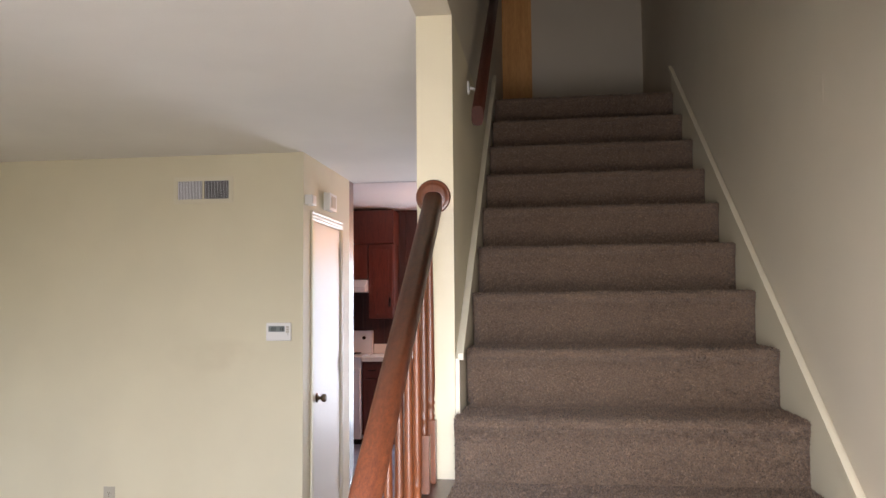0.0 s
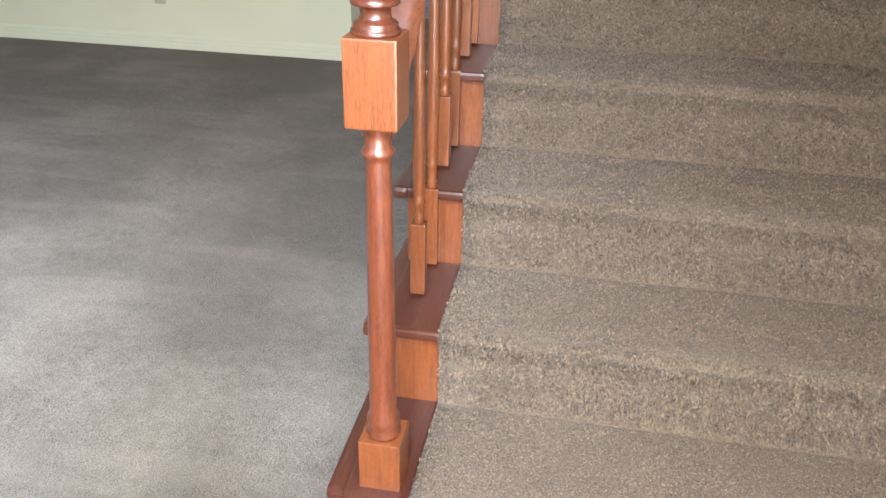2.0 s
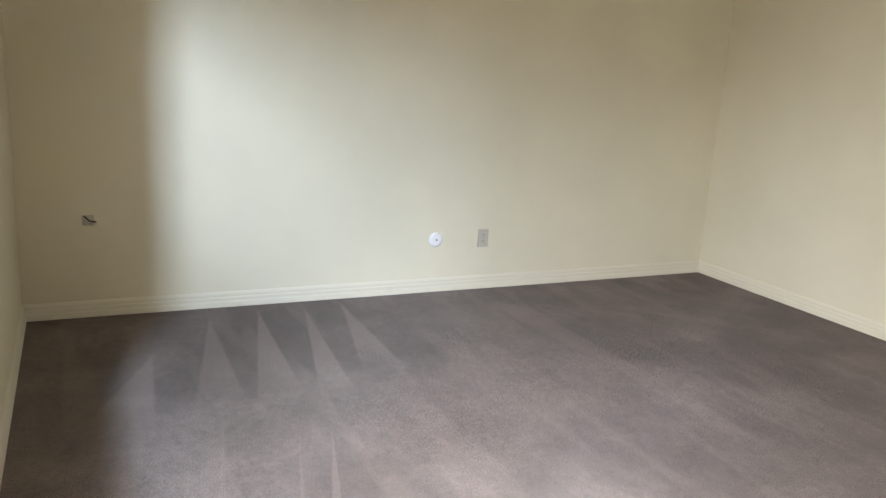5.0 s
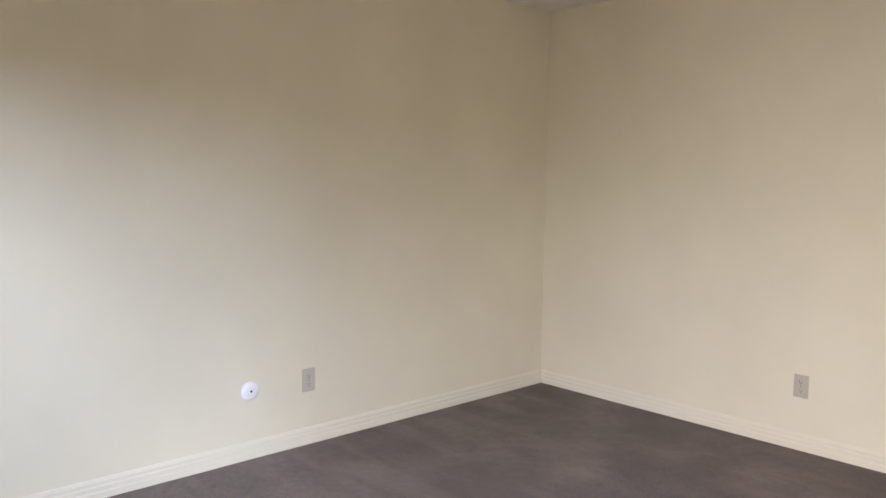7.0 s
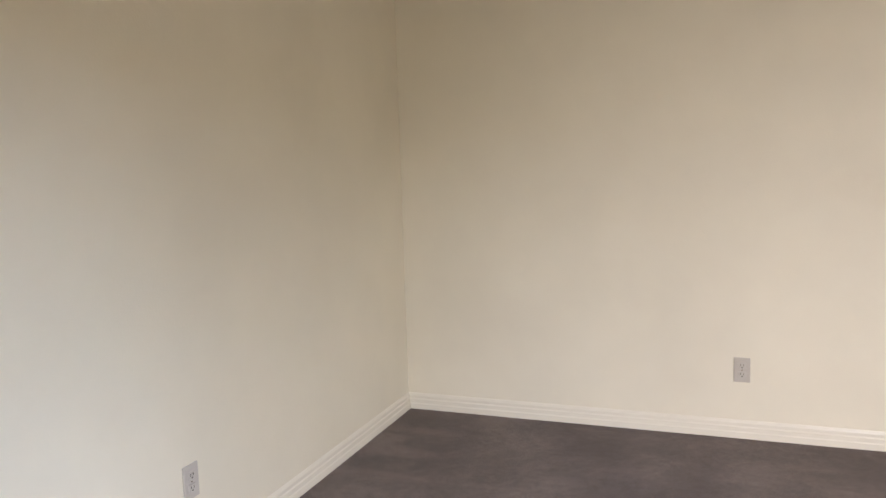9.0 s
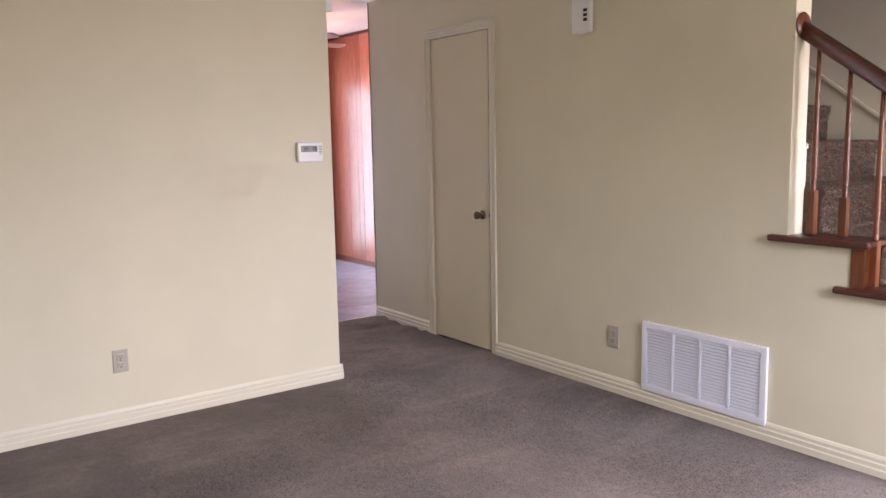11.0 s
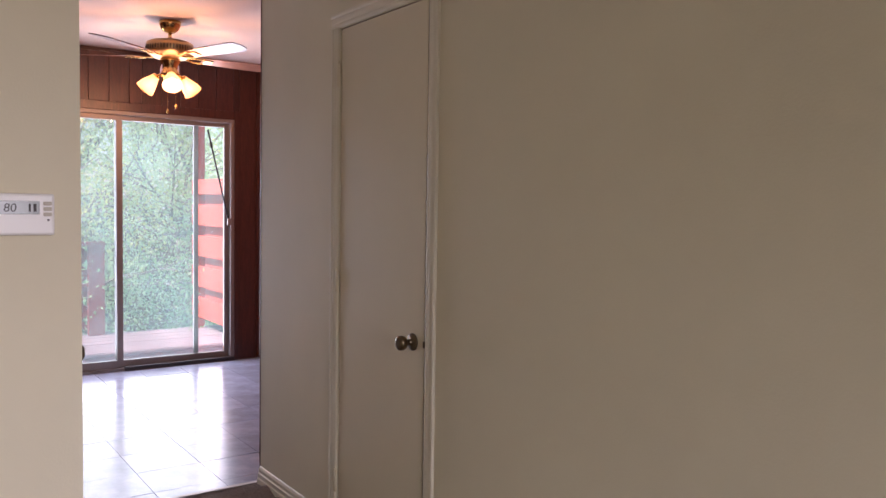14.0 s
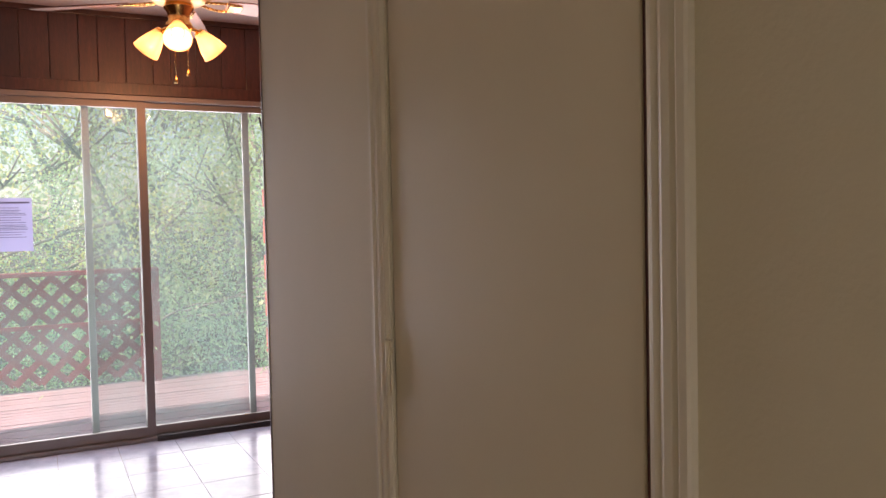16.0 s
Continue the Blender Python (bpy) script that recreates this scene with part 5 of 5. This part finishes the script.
deck = thing("deck", "weathered pinkish red plank deck", "deck", kind="structure")
y = YB + 0.30
bm = bmesh.new()
box(bm, (0.0, 0.0, -0.035), (6.1, 0.085, 0.0), 0.003)
plank = finish(bm, "plank", DECK)
while y < 6.50:
    o = new("plank", plank)
    o.parent = deck
    o.location = (-3.4 + rnd.uniform(-0.01, 0.01), y, DZ + rnd.uniform(-0.002, 0.002))
    y += 0.100
part("joist", boxes(((-3.3, YB + 0.28, DZ - 0.20), (-3.25, y, DZ - 0.036)), ((-0.2, YB + 0.28, DZ - 0.20), (-0.15, y, DZ - 0.036)), ((2.55, YB + 0.28, DZ - 0.20), (2.60, y, DZ - 0.036)),
                    ((-3.3, y - 0.04, DZ - 0.24), (2.65, y, DZ - 0.036))), RED_SHADED, deck)
part("sill_step", boxes(((SX0 - 0.1, YB + 0.122, -0.20), (SX1 + 0.1, YB + 0.298, 0.0), 0.004)), DECK, deck)

# lattice railing
LY = 6.45
lat = thing("lattice_railing", "red painted diagonal lattice deck railing", "railing")
LX0, LX1, LZ0, LZ1 = -3.3, 0.40, -0.01, 0.93
part("top_rail", boxes(((LX0, LY - 0.06, LZ1 - 0.035), (LX1, LY + 0.06, LZ1), 0.004)), RED_SHADED, lat)
part("rail", boxes(((LX0, LY - 0.02, 0.465), (LX1, LY + 0.018, 0.500), 0.003)), RED_SHADED, lat)
part("post", boxes(((LX1 - 0.16, LY - 0.045, DZ), (LX1, LY + 0.020, LZ1 - 0.036), 0.004)), RED_SHADED, lat)
part("post", boxes(((-1.7, LY - 0.045, DZ), (-1.61, LY + 0.045, LZ1 - 0.036), 0.004)), RED_SHADED, lat)
part("post", boxes(((LX0, LY - 0.045, DZ), (LX0 + 0.09, LY + 0.045, LZ1 - 0.036), 0.004)), RED_SHADED, lat)
hgt = LZ1 - 0.037 - (LZ0 + 0.03)


def lath(u, sgn, yy):
    """One diagonal lath clipped to the railing's height and ends."""
    xa, za, xb, zb = u, LZ0 + 0.03, u + sgn * hgt, LZ0 + 0.03 + hgt
    pts = []
    for t in (0.0, 1.0):
        pts.append([xa + (xb - xa) * t, za + (zb - za) * t])
    for p, q in ((pts[0], pts[1]), (pts[1], pts[0])):
        for lim in (LX0, LX1 - 0.02):
            if (lim == LX0 and p[0] < lim) or (lim != LX0 and p[0] > lim):
                t = (lim - p[0]) / (q[0] - p[0])
                p[1] = p[1] + (q[1] - p[1]) * t
                p[0] = lim
    (xa, za), (xb, zb) = pts
    ln = math.hypot(xb - xa, zb - za)
    if ln < 0.06:
        return
    bm = bmesh.new()
    box(bm, (0, -0.004, -0.027), (ln, 0.004, 0.027))
    o = part("lath", bm, RED_SHADED, lat)
    o.matrix_basis = Matrix.Translation((xa, yy, za)) @ Matrix.Rotation(-math.atan2(zb - za, xb - xa), 4, "Y")


step_l = 0.192
u = LX0 - hgt
while u < LX1 + hgt:
    if LX0 - hgt + 0.05 < u < LX1 - 0.03:
        lath(u, 1, LY + 0.024)
    if LX0 + 0.03 < u < LX1 + hgt - 0.05:
        lath(u, -1, LY + 0.033)
    u += step_l

# board fence along the right side of the deck, boards staggered front and back
fe = thing("board_fence", "red painted fence of staggered horizontal boards", "fence")
FXX = 1.36
for y in (4.60, LY):
    part("post", boxes(((FXX, y - 0.045, DZ), (FXX + 0.09, y + 0.045, 2.75), 0.004)), RED_SUNLIT, fe)
for k in range(5):
    z = 0.10 + 0.335 * k
    part("board", boxes(((FXX - 0.024, 4.50, z), (FXX - 0.001, LY + 0.06, min(z + 0.225, 1.60)), 0.003)), RED_SUNLIT, fe)
    if k < 4:
        part("board", boxes(((FXX + 0.091, 4.50, z + 0.19), (FXX + 0.114, LY + 0.06, z + 0.36), 0.003)), RED_SUNLIT, fe)


# ---------------- trees ----------------
def tree(name, label, at, height, spread, leaves, leafmat, seed, low=0.1):
    r = random.Random(seed)
    t = thing(name, label, "tree", at=at)
    bm = bmesh.new()
    tips = []

    def limb(p, d, ln, rad, depth):
        q = p + d * ln
        tube(bm, p, q, rad, 7, rad * 0.62)
        if depth == 0:
            tips.append(q)
            return
        tips.append(p.lerp(q, 0.6))
        for _ in range(3):
            nd = (d + Vector((r.uniform(-1, 1), r.uniform(-1, 1), r.uniform(-0.35, 0.7))) * 0.75).normalized()
            limb(q, nd, ln * r.uniform(0.55, 0.8), rad * 0.6, depth - 1)

    base = Vector((0, 0, 0))
    hgt_t = height * 0.28
    limb(base, Vector((r.uniform(-0.08, 0.08), r.uniform(-0.08, 0.08), 1)).normalized(), hgt_t, height * 0.011, 3)
    for k in range(5):
        a = r.uniform(0, 6.28)
        limb(Vector((0, 0, height * r.uniform(low, 0.3))), Vector((math.cos(a), math.sin(a), r.uniform(0.0, 0.5))).normalized(), spread * 0.45, height * 0.0045, 2)
    part("trunk", bm, BARK, t)
    vs, fs = [], []
    for _ in range(leaves):
        c = r.choice(tips) + Vector((r.gauss(0, 1), r.gauss(0, 1), r.gauss(0, 0.9))) * spread * 0.125
        if c.z < 0.02:
            continue
        s = r.uniform(0.014, 0.033) * (spread / 3.0) ** 0.7
        nrm = Vector((r.uniform(-1, 1), r.uniform(-1, 1), r.uniform(-0.2, 1.0))).normalized()
        q = nrm.to_track_quat("Z", "Y").to_matrix()
        ang = r.uniform(0, 6.28)
        ux = q @ Vector((math.cos(ang), math.sin(ang), 0)) * s
        uy = q @ Vector((-math.sin(ang), math.cos(ang), 0)) * s * 0.55
        i = len(vs)
        vs += [c - ux, c - ux * 0.2 + uy, c + ux, c - ux * 0.2 - uy]
        fs.append((i, i + 1, i + 2, i + 3))
    me = bpy.data.meshes.new("crown")
    me.from_pydata([tuple(v) for v in vs], [], fs)
    me.materials.append(leafmat)
    cr = new("crown", me)
    cr.parent = t
    return t


specs = [(-3.2, 10.2, 6.0, 3.4, 0), (-1.4, 9.6, 5.2, 3.0, 1), (0.6, 9.9, 6.5, 3.2, 0), (2.2, 9.5, 5.6, 3.0, 0), (4.0, 10.4, 6.4, 3.4, 1), (-5.2, 11.6, 7.5, 3.8, 1),
         (-2.2, 13.0, 8.5, 4.4, 0), (1.4, 13.2, 9.0, 4.6, 1), (5.2, 13.5, 8.6, 4.4, 0), (-0.4, 16.5, 10.5, 5.2, 0), (3.6, 17.0, 11.0, 5.4, 0), (-4.8, 16.0, 10.0, 5.0, 0), (7.2, 12.4, 8.0, 4.0, 0)]
for i, (x, y, h, s, pale) in enumerate(specs):
    tree("tree", "leafy broad-leaved tree with pale sunlit crown" if pale else "dense leafy green tree behind the deck", (x, y, -0.75), h, s, (8000 if pale else 12500) if y < 11 else 6000, LEAF_PALE if pale else LEAF, 11 + i)
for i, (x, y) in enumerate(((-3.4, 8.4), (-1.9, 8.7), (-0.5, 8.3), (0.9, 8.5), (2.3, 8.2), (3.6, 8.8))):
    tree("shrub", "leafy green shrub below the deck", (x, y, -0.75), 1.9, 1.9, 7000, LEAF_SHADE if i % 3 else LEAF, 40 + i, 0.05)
# woods and street trees that close the distance
for i, (x, y, h) in enumerate(((-14, 22, 9), (-7, 25, 9), (8, 25, 9), (14, 22, 9), (-9, -20, 9), (-2, -24, 10), (6, -21, 9))):
    tree("tree", "distant leafy green tree beyond the yard", (x, y, -0.75), h, 6.0, 2600, LEAF, 70 + i)
